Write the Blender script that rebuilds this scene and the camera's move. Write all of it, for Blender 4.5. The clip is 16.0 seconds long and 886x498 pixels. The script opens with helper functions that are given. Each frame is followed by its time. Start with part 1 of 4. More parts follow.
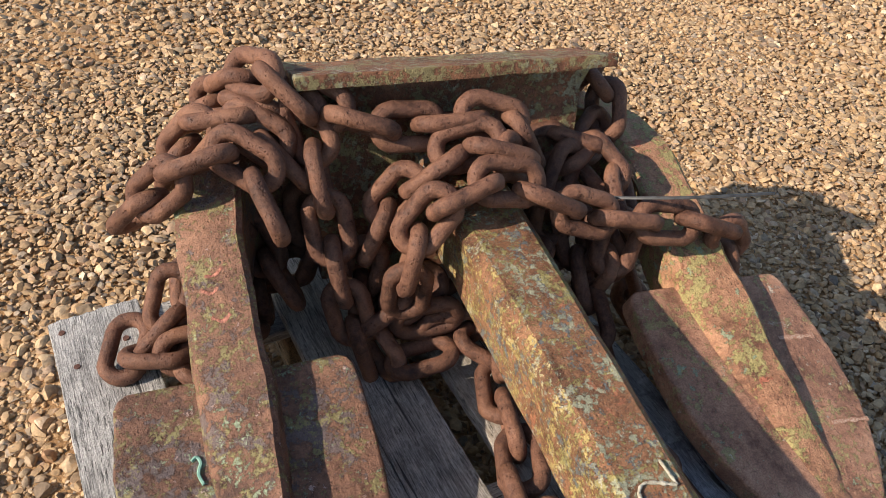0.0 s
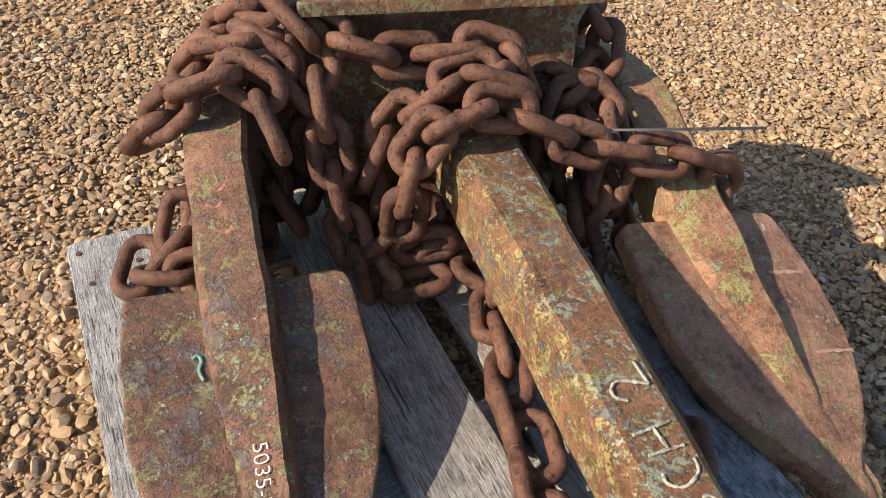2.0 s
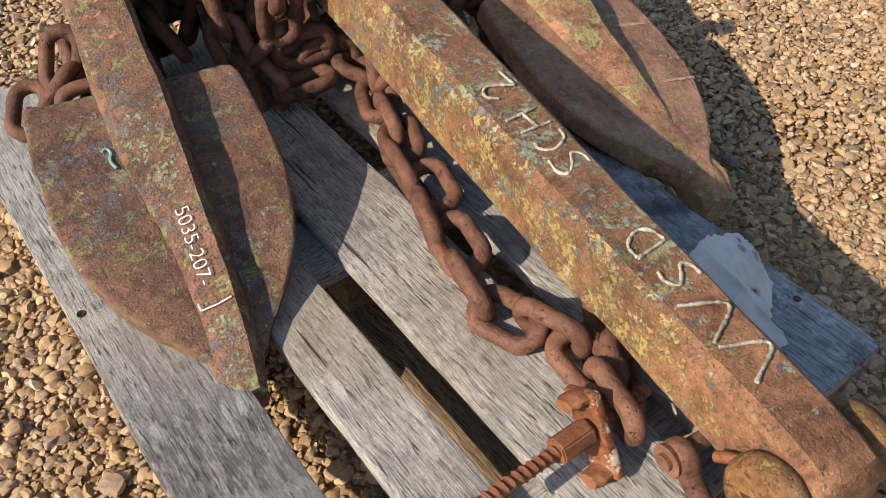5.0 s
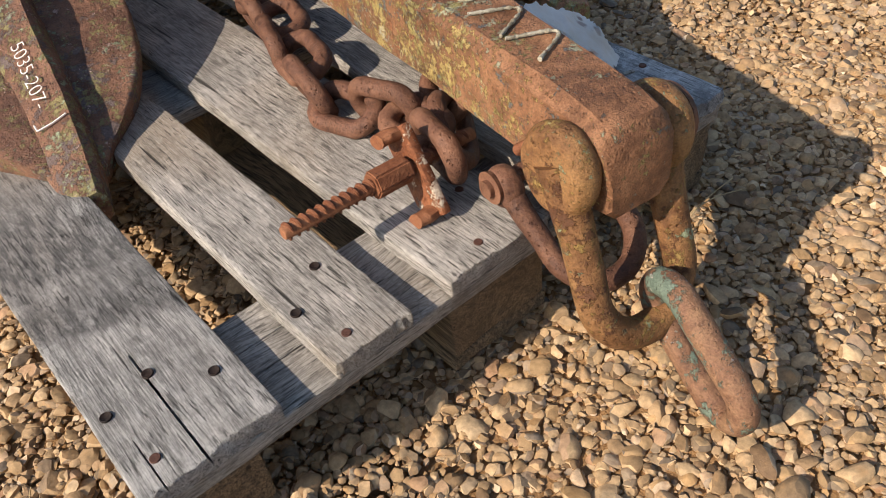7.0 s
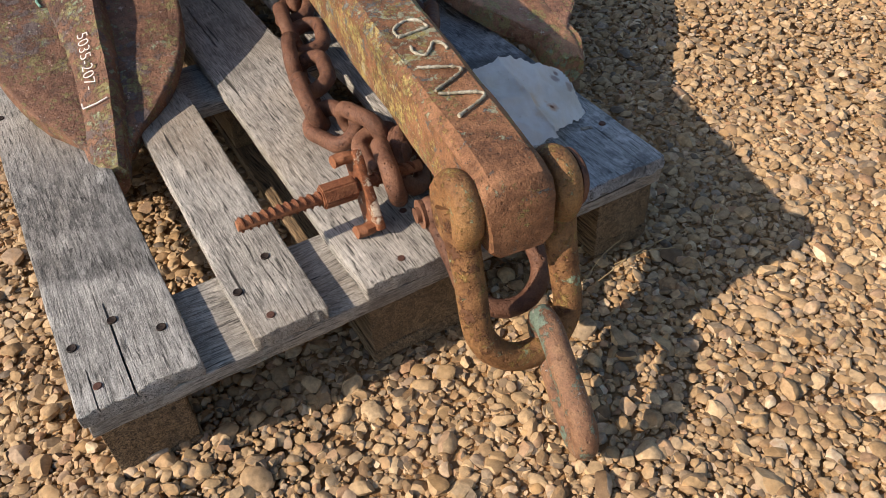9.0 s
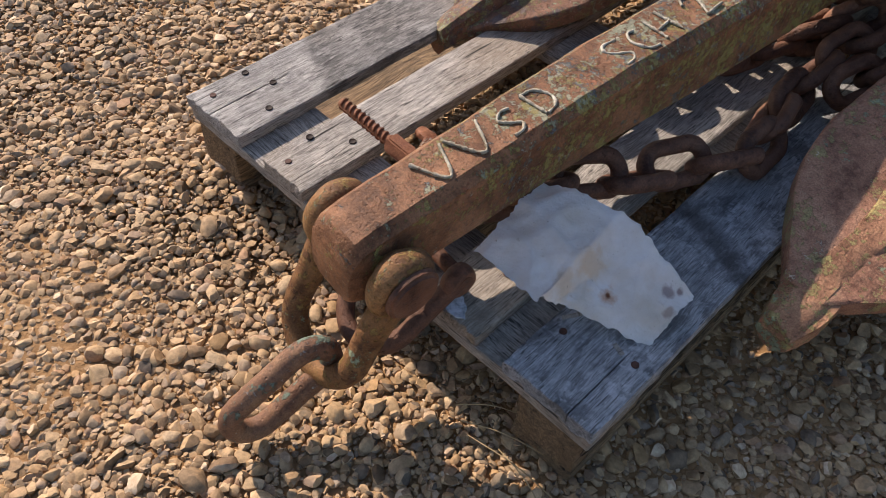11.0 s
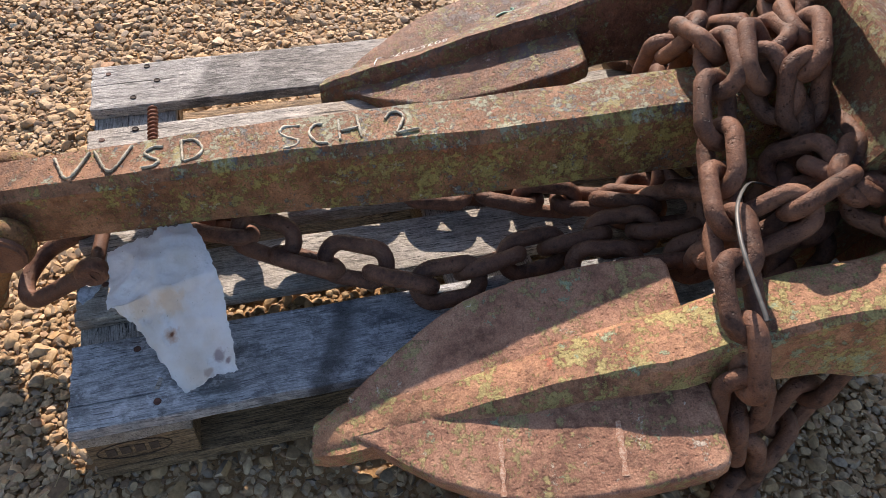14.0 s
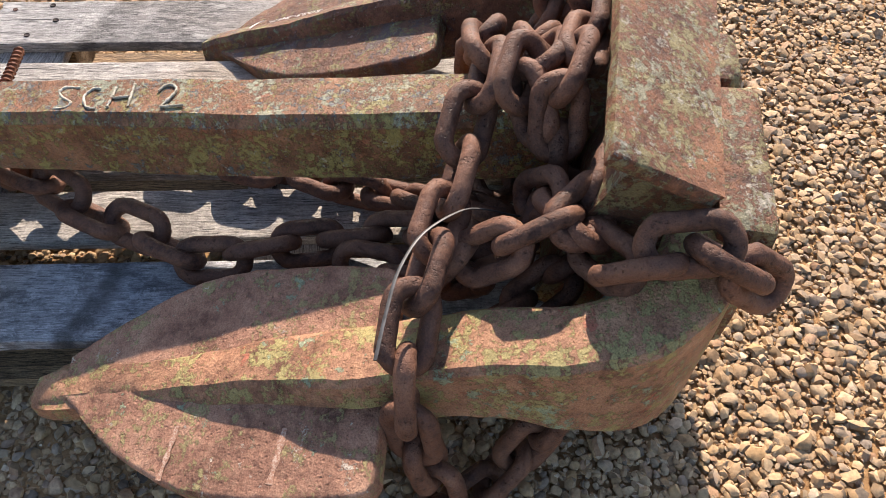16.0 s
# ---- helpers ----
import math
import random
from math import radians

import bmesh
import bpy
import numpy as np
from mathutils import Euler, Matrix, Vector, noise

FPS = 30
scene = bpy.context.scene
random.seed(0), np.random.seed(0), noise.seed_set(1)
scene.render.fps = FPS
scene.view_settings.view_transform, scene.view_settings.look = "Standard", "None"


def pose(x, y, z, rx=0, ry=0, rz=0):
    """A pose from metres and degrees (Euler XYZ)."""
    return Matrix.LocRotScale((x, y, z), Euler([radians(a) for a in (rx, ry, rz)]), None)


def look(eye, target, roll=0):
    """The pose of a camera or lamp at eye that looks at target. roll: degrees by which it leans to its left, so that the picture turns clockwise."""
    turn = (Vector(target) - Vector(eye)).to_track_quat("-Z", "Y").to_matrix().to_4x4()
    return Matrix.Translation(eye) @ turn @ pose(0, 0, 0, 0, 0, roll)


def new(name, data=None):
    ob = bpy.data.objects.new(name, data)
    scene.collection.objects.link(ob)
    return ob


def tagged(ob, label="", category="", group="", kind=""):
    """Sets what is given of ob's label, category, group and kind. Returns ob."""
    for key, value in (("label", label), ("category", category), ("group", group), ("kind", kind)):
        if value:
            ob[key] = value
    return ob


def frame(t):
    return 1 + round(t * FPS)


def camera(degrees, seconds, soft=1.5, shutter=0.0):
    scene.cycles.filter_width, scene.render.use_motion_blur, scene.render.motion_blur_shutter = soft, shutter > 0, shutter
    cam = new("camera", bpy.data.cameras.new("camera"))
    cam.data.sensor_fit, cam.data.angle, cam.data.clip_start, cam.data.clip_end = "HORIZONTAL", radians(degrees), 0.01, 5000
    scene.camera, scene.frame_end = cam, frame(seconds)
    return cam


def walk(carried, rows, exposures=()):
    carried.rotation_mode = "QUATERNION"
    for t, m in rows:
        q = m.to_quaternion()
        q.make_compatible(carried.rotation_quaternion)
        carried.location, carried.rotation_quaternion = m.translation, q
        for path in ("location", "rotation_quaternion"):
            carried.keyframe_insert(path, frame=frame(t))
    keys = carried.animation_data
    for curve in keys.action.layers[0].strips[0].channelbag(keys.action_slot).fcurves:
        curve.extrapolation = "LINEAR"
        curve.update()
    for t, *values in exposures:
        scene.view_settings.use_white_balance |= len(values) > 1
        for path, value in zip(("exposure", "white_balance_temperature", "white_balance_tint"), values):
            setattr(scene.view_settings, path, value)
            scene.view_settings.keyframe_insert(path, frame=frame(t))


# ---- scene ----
cam = camera(59.0, 16.0, soft=0.8)
PATH = [
    (0, (0.107, 0.207, 1.072), (0.879, 1.49, -0.254), 4.8),
    (0.5, (0.107, 0.178, 1.072), (0.819, 1.506, -0.244), 3.5),
    (1, (0.12, 0.15, 1.057), (0.81, 1.485, -0.263), 3.3),
    (1.5, (0.12, 0.131, 1.043), (0.807, 1.453, -0.29), 3.5),
    (2, (0.108, 0.103, 1.035), (0.81, 1.4, -0.317), 4.2),
    (2.5, (0.094, 0.076, 1.013), (0.811, 1.342, -0.36), 5.0),
    (3, (0.073, 0.042, 1.006), (0.8, 1.27, -0.396), 5.8),
    (3.2, (0.068, 0.028, 1.007), (0.794, 1.237, -0.411), 6.3),
    (5.3, (-0.012, -0.185, 0.895), (0.867, 0.88, -0.552), 0.3),
    (5.5, (-0.001, -0.231, 0.869), (0.874, 0.852, -0.566), -1.2),
    (6, (0.044, -0.303, 0.807), (0.892, 0.821, -0.614), -4.5),
    (6.5, (0.03, -0.368, 0.764), (0.905, 0.746, -0.648), -5.1),
    (7, (0.011, -0.42, 0.7), (0.889, 0.729, -0.682), -6.4),
    (7.5, (0.021, -0.432, 0.706), (0.914, 0.731, -0.655), -6.3),
    (8, (0.032, -0.442, 0.696), (0.908, 0.754, -0.647), -5.9),
    (8.5, (0.065, -0.502, 0.74), (0.879, 0.721, -0.618), -4.9),
    (9, (0.119, -0.606, 0.808), (0.8, 0.672, -0.571), -3.7),
    (9.2, (0.19, -0.617, 0.805), (0.744, 0.69, -0.603), -3.3),
    (11.3, (1.019, -0.353, 0.951), (0.001, 0.473, -0.559), 3.6),
    (11.5, (1.056, -0.301, 0.961), (-0.042, 0.456, -0.529), 3.5),
    (12, (1.125, -0.141, 0.962), (-0.07, 0.521, -0.498), 2.4),
    (12.5, (1.159, -0.033, 0.978), (-0.071, 0.582, -0.474), 1.6),
    (13, (1.216, 0.05, 1.005), (-0.029, 0.602, -0.46), 2.6),
    (13.5, (1.32, 0.169, 1.044), (0.056, 0.649, -0.429), 3.5),
    (14, (1.376, 0.294, 1.031), (0.081, 0.692, -0.44), 3.6),
    (14.5, (1.411, 0.438, 1.04), (0.092, 0.74, -0.432), 2.7),
    (15, (1.478, 0.562, 1.05), (0.143, 0.772, -0.425), 1.6),
    (15.5, (1.495, 0.678, 1.066), (0.18, 0.798, -0.436), 0.6),
    (16, (1.384, 0.801, 1.078), (0.149, 0.878, -0.493), 1.7),
]
walk(cam, [(t, look(eye, target, roll)) for t, eye, target, roll in PATH],
     [(0, 0.80, 6350, 10), (3.2, 0.86, 6300, 10), (5.3, 0.70, 6400, 10), (9.2, 0.62, 6500, 10), (11.3, 0.74, 6500, 16), (13, 0.92, 6500, 15), (16, 1.30, 6400, 14)])

# ---- light ----
SUN_ELEV, SUN_FROM = 33.0, 175.0        # degrees; heading from +x towards +y from which the sun shines
world = bpy.data.worlds.new("sky")
scene.world = world
world.use_nodes = True
wn = world.node_tree
sky = wn.nodes.new("ShaderNodeTexSky")
sky.sky_type, sky.sun_disc = "NISHITA", False
sky.sun_elevation, sky.sun_rotation = radians(SUN_ELEV), radians(90.0 - SUN_FROM)
wn.links.new(sky.outputs[0], wn.nodes["Background"].inputs[0])
wn.nodes["Background"].inputs[1].default_value = 0.098
sun_data = bpy.data.lights.new("sun", "SUN")
sun_data.energy, sun_data.angle, sun_data.color = 4.2, radians(0.53), (1.0, 0.85, 0.70)
sun = new("sun", sun_data)
se, sa = radians(SUN_ELEV), radians(SUN_FROM)
to_sun = Vector((math.cos(se) * math.cos(sa), math.cos(se) * math.sin(sa), math.sin(se)))
sun.matrix_world = look(to_sun * 20, (0, 0, 0))

# ---- materials ----


class Nodes:
    """A small writer of node materials."""

    def __init__(self, name):
        self.mat = bpy.data.materials.new(name)
        self.mat.use_nodes = True
        self.tree = self.mat.node_tree
        self.bsdf = self.tree.nodes["Principled BSDF"]
        self.coords = self.tree.nodes.new("ShaderNodeTexCoord")

    def link(self, a, b):
        self.tree.links.new(a, b)

    def mapped(self, scale=(1, 1, 1), rot=(0, 0, 0), shift=None):
        m = self.tree.nodes.new("ShaderNodeMapping")
        m.inputs["Scale"].default_value, m.inputs["Rotation"].default_value = scale, rot
        self.link(self.coords.outputs["Object"], m.inputs["Vector"])
        if shift is not None:
            self.link(shift, m.inputs["Location"])
        return m.outputs[0]

    def noise(self, vec, scale, detail=6.0, rough=0.55, distort=0.0):
        n = self.tree.nodes.new("ShaderNodeTexNoise")
        n.inputs["Scale"].default_value, n.inputs["Detail"].default_value = scale, detail
        n.inputs["Roughness"].default_value, n.inputs["Distortion"].default_value = rough, distort
        self.link(vec, n.inputs["Vector"])
        return n.outputs["Fac"]

    def voronoi(self, vec, scale, out="Distance"):
        n = self.tree.nodes.new("ShaderNodeTexVoronoi")
        n.inputs["Scale"].default_value = scale
        self.link(vec, n.inputs["Vector"])
        return n.outputs[out]

    def ramp(self, fac, *stops):
        r = self.tree.nodes.new("ShaderNodeValToRGB")
        e = r.color_ramp.elements
        while len(e) < len(stops):
            e.new(0.5)
        for el, (at, col) in zip(e, stops):
            el.position = at
            el.color = (col, col, col, 1) if isinstance(col, (int, float)) else (*col, 1)
        self.link(fac, r.inputs[0])
        return r.outputs[0]

    def mix(self, fac, a, b, how="MIX"):
        m = self.tree.nodes.new("ShaderNodeMix")
        m.data_type, m.blend_type = "RGBA", how
        ia, ib = m.inputs[6], m.inputs[7]
        for value, sock in ((fac, m.inputs[0]), (a, ia), (b, ib)):
            if isinstance(value, (int, float)):
                sock.default_value = value
            elif isinstance(value, tuple):
                sock.default_value = (*value, 1)
            else:
                self.link(value, sock)
        return m.outputs[2]

    def math(self, op, a, b=0.0):
        m = self.tree.nodes.new("ShaderNodeMath")
        m.operation = op
        for value, sock in ((a, m.inputs[0]), (b, m.inputs[1])):
            if isinstance(value, (int, float)):
                sock.default_value = value
            else:
                self.link(value, sock)
        return m.outputs[0]

    def random(self):
        return self.tree.nodes.new("ShaderNodeObjectInfo").outputs["Random"]

    def island(self):
        return self.tree.nodes.new("ShaderNodeNewGeometry").outputs["Random Per Island"]

    def finish(self, color, rough, *bumps, metal=0.0, spec=0.5):
        """bumps: pairs of a height and its depth in metres."""
        b = self.bsdf
        if isinstance(color, tuple):
            b.inputs["Base Color"].default_value = (*color, 1)
        else:
            self.link(color, b.inputs["Base Color"])
        if isinstance(rough, (int, float)):
            b.inputs["Roughness"].default_value = rough
        else:
            self.link(rough, b.inputs["Roughness"])
        b.inputs["Metallic"].default_value = metal
        b.inputs["Specular IOR Level"].default_value = spec
        before = None
        for height, depth in bumps:
            n = self.tree.nodes.new("ShaderNodeBump")
            n.inputs["Distance"].default_value = depth
            n.inputs["Strength"].default_value = 1.0
            self.link(height, n.inputs["Height"])
            if before is not None:
                self.link(before, n.inputs["Normal"])
            before = n.outputs[0]
        if before is not None:
            self.link(before, b.inputs["Normal"])
        return self.mat


def rusty_iron(name, dark, mid, light, pits=0.0012, shiny=0.0):
    """Bare, pitted, rusted iron; each piece shifts the pattern."""
    n = Nodes(name)
    rnd = n.random()
    v = n.mapped(shift=n.math("MULTIPLY", rnd, 7.0))
    big, fine, grit = n.noise(v, 14, 5, 0.6), n.noise(v, 90, 6, 0.65), n.noise(v, 420, 3, 0.6)
    base = n.ramp(big, (0.3, dark), (0.5, mid), (0.72, light))
    base = n.mix(n.math("MULTIPLY", n.ramp(fine, (0.42, 0.0), (0.7, 1.0)), 0.55), base, light)
    base = n.mix(n.ramp(fine, (0.26, 0.75), (0.42, 0.0)), base, dark)
    base = n.mix(n.math("MULTIPLY", rnd, 0.35), base, dark)
    base = n.mix(0.35, base, n.ramp(grit, (0.35, 0.25), (0.65, 0.75)), "OVERLAY")
    cells = n.math("MULTIPLY", n.ramp(n.math("ADD", n.voronoi(v, 170), n.math("MULTIPLY", n.math("SUBTRACT", fine, 0.45), 0.9)), (0.05, 0.0), (0.30, 1.0)), n.ramp(n.voronoi(v, 420), (0.0, 0.5), (0.30, 1.0)))
    base = n.mix(n.math("MULTIPLY", n.math("SUBTRACT", 1.0, cells), 0.12), base, dark)
    rough = n.ramp(fine, (0.3, 0.52 - shiny), (0.7, 0.82 - shiny))
    return n.finish(base, rough, (big, 0.004), (fine, 0.0026), (cells, pits), (grit, 0.0005), spec=0.25)


def painted_iron(name, rust, paints, seed=0.0, relief=1.0, bare_end=None):
    """Rusty cast iron with what is left of coats of paint and of lichen.
    paints: colour, share of the surface, size of its flecks per metre, and, if only some sides were painted, their direction."""
    n = Nodes(name)
    v = n.mapped()
    m = n.tree.nodes.new("ShaderNodeMapping")
    m.inputs["Location"].default_value = (seed, seed * 1.7, seed * 0.6)
    n.link(v, m.inputs["Vector"])
    v = m.outputs[0]
    big, mid_n, fine, grit = n.noise(v, 9, 5, 0.6), n.noise(v, 34, 5, 0.65), n.noise(v, 110, 7, 0.7), n.noise(v, 450, 3, 0.6)
    dark, mid, light = rust
    base = n.ramp(n.math("ADD", n.math("MULTIPLY", big, 0.5), n.math("MULTIPLY", mid_n, 0.5)), (0.36, dark), (0.5, mid), (0.64, light))
    base = n.mix(n.math("MULTIPLY", n.ramp(fine, (0.48, 0.0), (0.68, 1.0)), 0.55), base, light)
    base = n.mix(n.math("MULTIPLY", n.ramp(fine, (0.30, 1.0), (0.44, 0.0)), 0.75), base, dark)
    edge = None
    for i, (colour, share, size, *facing) in enumerate(paints):
        off = n.tree.nodes.new("ShaderNodeMapping")
        off.inputs["Location"].default_value = (3.1 * i + 1, 1.3 * i, 2.2 * i)
        n.link(v, off.inputs["Vector"])
        area = n.noise(off.outputs[0], size * 0.22, 3, 0.5)
        flake = n.noise(off.outputs[0], size, 8, 0.75)
        both = n.math("ADD", n.math("MULTIPLY", area, 0.36), n.math("MULTIPLY", flake, 0.64))
        if facing:
            dot = n.tree.nodes.new("ShaderNodeVectorMath")
            dot.operation = "DOT_PRODUCT"
            dot.inputs[1].default_value = facing[0]
            n.link(n.tree.nodes.new("ShaderNodeNewGeometry").outputs["Normal"], dot.inputs[0])
            both = n.math("ADD", both, n.math("MULTIPLY", n.math("SUBTRACT", n.ramp(dot.outputs["Value"], (0.3, 0.0), (0.8, 1.0)), 1.0), 0.1))
        if bare_end is not None:
            along = n.tree.nodes.new("ShaderNodeSeparateXYZ")
            n.link(n.coords.outputs["Object"], along.inputs[0])
            worn = n.ramp(n.math("SUBTRACT", along.outputs["Y"], bare_end - 0.5), (0.42, 1.0), (0.58, 0.0))
            both = n.math("SUBTRACT", both, n.math("MULTIPLY", worn, 0.045))
        cut = 0.5 + 0.12 * (1 - 2 * share)
        mask = n.ramp(both, (cut - 0.004, 0.0), (cut + 0.018, 1.0))
        tint = n.mix(0.5, colour, n.ramp(fine, (0.3, 0.3), (0.7, 0.72)), "OVERLAY")
        base = n.mix(n.math("MULTIPLY", mask, 0.86), base, tint)
        edge = mask if edge is None else n.math("MAXIMUM", edge, mask)
    base = n.mix(0.4, base, n.ramp(grit, (0.35, 0.22), (0.65, 0.78)), "OVERLAY")
    pits = n.ramp(n.voronoi(v, 120), (0.0, 0.0), (0.25, 1.0))
    rough = n.ramp(fine, (0.3, 0.42), (0.7, 0.72))
    return n.finish(base, rough, (big, 0.005 * relief), (mid_n, 0.003 * relief), (fine, 0.0028 * relief), (edge, 0.0008), (pits, 0.0014), (grit, 0.0007), spec=0.22)


def weathered_wood(name, dark, light, warm, dirt=0.3, bands=(), rough=0.75, streak=1.0, blotch=0.0):
    """Grey, weathered softwood with its grain along y, bending round knots.
    bands: darker stains across the board: from, to, length of their fading end, breaking up of the stain."""
    n = Nodes(name)
    shift = n.math("MULTIPLY", n.random(), 13.0)
    o = n.mapped(shift=shift)
    near = n.voronoi(n.mapped((1, 0.42, 1), shift=shift), 7.5)
    bend = n.ramp(near, (0.0, 1.0), (0.34, 0.0))
    sep = n.tree.nodes.new("ShaderNodeSeparateXYZ")
    n.link(o, sep.inputs[0])
    com = n.tree.nodes.new("ShaderNodeCombineXYZ")
    sway = n.math("MULTIPLY", n.noise(n.mapped((1, 0.4, 1), shift=shift), 4, 2, 0.5), 0.014)
    n.link(n.math("ADD", n.math("ADD", sep.outputs["X"], n.math("MULTIPLY", bend, 0.022)), sway), com.inputs["X"])
    n.link(n.math("MULTIPLY", sep.outputs["Y"], 0.045), com.inputs["Y"])
    n.link(sep.outputs["Z"], com.inputs["Z"])
    v = com.outputs[0]
    rings, fibre, fine = n.noise(v, 110, 3, 0.5), n.noise(v, 330, 6, 0.7), n.noise(v, 780, 5, 0.72)
    patch, speck, cloud = n.noise(o, 7, 6, 0.65), n.noise(o, 300, 5, 0.75), n.noise(n.mapped((1, 0.35, 1), shift=shift), 26, 6, 0.65)
    mid = tuple(0.45 * a + 0.55 * c for a, c in zip(dark, light))
    base = n.ramp(n.math("ADD", n.math("MULTIPLY", patch, 0.6), n.math("MULTIPLY", cloud, 0.4)), (0.34, dark), (0.5, mid), (0.64, light))
    base = n.mix(n.math("MULTIPLY", n.ramp(rings, (0.50, 0.0), (0.60, 1.0)), 0.62 * streak), base, tuple(c * 0.6 for c in dark))
    base = n.mix(n.math("MULTIPLY", n.ramp(fibre, (0.51, 0.0), (0.57, 1.0)), 0.80 * streak), base, tuple(c * 0.5 for c in dark))
    base = n.mix(n.math("MULTIPLY", n.ramp(fine, (0.545, 0.0), (0.59, 1.0)), 0.75 * streak), base, tuple(c * 0.22 for c in dark))
    base = n.mix(n.math("MULTIPLY", n.ramp(fine, (0.38, 1.0), (0.50, 0.0)), 0.45), base, tuple(min(1, c * 1.35) for c in light))
    base = n.mix(n.math("MULTIPLY", n.ramp(near, (0.045, 1.0), (0.10, 0.0)), 0.65), base, tuple(c * 0.62 for c in warm))
    base = n.mix(n.math("MULTIPLY", n.ramp(near, (0.0, 1.0), (0.035, 0.0)), 0.75), base, tuple(c * 0.3 for c in dark))
    base = n.mix(n.math("MULTIPLY", n.ramp(n.noise(o, 3, 3, 0.5), (0.5, 0.0), (0.7, 1.0)), dirt), base, warm)
    if blotch:
        worn = n.ramp(n.noise(n.mapped((1, 0.7, 1), shift=shift), 24, 8, 0.72), (0.50, 0.0), (0.58, 1.0))
        base = n.mix(n.math("MULTIPLY", worn, blotch), base, tuple(c * 0.45 for c in dark))
        base = n.mix(n.math("MULTIPLY", n.ramp(n.noise(o, 40, 7, 0.7), (0.56, 0.0), (0.62, 1.0)), blotch * 0.6), base, tuple(min(1, c * 1.3) for c in light))
    for y0, y1, fade, torn in bands:
        own = n.tree.nodes.new("ShaderNodeSeparateXYZ")
        n.link(n.coords.outputs["Object"], own.inputs[0])
        y = n.math("ADD", n.math("ADD", own.outputs["Y"], n.math("MULTIPLY", own.outputs["X"], 0.44)), n.math("MULTIPLY", n.math("SUBTRACT", cloud, 0.5), 0.05))
        zone = n.math("MULTIPLY", n.ramp(n.math("SUBTRACT", y, y0 - 0.5), (0.494, 0.0), (0.506, 1.0)), n.ramp(n.math("SUBTRACT", y, y1 - 0.5), (0.5 - fade, 1.0), (0.5 + fade * 0.3, 0.0)))
        flake = n.math("ADD", n.math("MULTIPLY", n.noise(n.mapped((1, 0.3, 1)), 110, 8, 0.75), 0.6), n.math("MULTIPLY", fine, 0.4))
        scale = n.ramp(flake, (0.52 - 0.05 * torn, 1.0), (0.55 - 0.05 * torn, 1.0 - torn))
        base = n.mix(n.math("MULTIPLY", n.math("MULTIPLY", zone, scale), 0.80), base, (0.075, 0.073, 0.072))
    dash = n.noise(n.mapped((1, 0.085, 1), shift=shift), 430, 3, 0.55)
    check = n.math("MULTIPLY", n.ramp(dash, (0.585, 0.0), (0.625, 1.0)), n.ramp(patch, (0.36, 0.25), (0.58, 1.0)))
    base = n.mix(n.math("MULTIPLY", check, 0.85), base, tuple(c * 0.18 for c in dark))
    split = n.ramp(n.noise(v, 95, 2, 0.4), (0.26, 0.0), (0.29, 1.0))
    base = n.mix(n.math("MULTIPLY", n.math("SUBTRACT", 1.0, split), 0.85), base, tuple(c * 0.16 for c in dark))
    base = n.mix(0.45, base, n.ramp(speck, (0.35, 0.25), (0.65, 0.75)), "OVERLAY")
    return n.finish(base, rough, (n.math("MULTIPLY", rings, -1.0), 0.0030), (n.math("MULTIPLY", fibre, -1.0), 0.0030), (n.math("MULTIPLY", fine, -1.0), 0.0022), (split, 0.0022), (n.math("MULTIPLY", check, -1.0), 0.0016), (speck, 0.0012), spec=0.3)


RUST = ((0.06, 0.027, 0.017), (0.165, 0.075, 0.043), (0.30, 0.145, 0.075))
YELLOW, GREEN, BLUE = (0.40, 0.30, 0.09), (0.25, 0.31, 0.20), (0.11, 0.13, 0.13)
LICHEN, RED, BONE = (0.235, 0.205, 0.075), (0.38, 0.13, 0.08), (0.55, 0.48, 0.38)
chain_iron = rusty_iron("chain_iron", (0.036, 0.017, 0.012), (0.135, 0.064, 0.041), (0.27, 0.135, 0.080), 0.0014, 0.06)
bracket_iron = rusty_iron("bracket_iron", (0.08, 0.026, 0.013), (0.20, 0.075, 0.035), (0.33, 0.15, 0.075), 0.0004)
shackle_iron = painted_iron("shackle_iron", ((0.07, 0.03, 0.015), (0.185, 0.09, 0.038), (0.29, 0.16, 0.065)), [((0.25, 0.17, 0.055), 0.26, 120), (GREEN, 0.10, 70), ((0.10, 0.045, 0.025), 0.25, 60)], 4.0, 0.8)
link_iron = painted_iron("link_iron", ((0.08, 0.04, 0.027), (0.19, 0.10, 0.06), (0.27, 0.16, 0.09)), [((0.13, 0.19, 0.15), 0.34, 40), ((0.36, 0.33, 0.30), 0.08, 160)], 9.0, 0.7)
shank_iron = painted_iron("shank_iron", ((0.075, 0.034, 0.018), (0.20, 0.096, 0.049), (0.34, 0.175, 0.092)),
                          [((0.31, 0.125, 0.065), 0.22, 60), ((0.36, 0.275, 0.10), 0.40, 150, (-0.99, 0.12, 0.1)), ((0.42, 0.36, 0.20), 0.22, 190, (-0.99, 0.12, 0.1)),
                           (BLUE, 0.27, 75), ((0.27, 0.235, 0.075), 0.40, 100, (0.99, -0.12, 0.1)), ((0.27, 0.285, 0.195), 0.36, 120, (0, -0.15, 0.98)), (LICHEN, 0.30, 130), ((0.33, 0.31, 0.24), 0.14, 160)], 0.0, 0.9, 0.06)
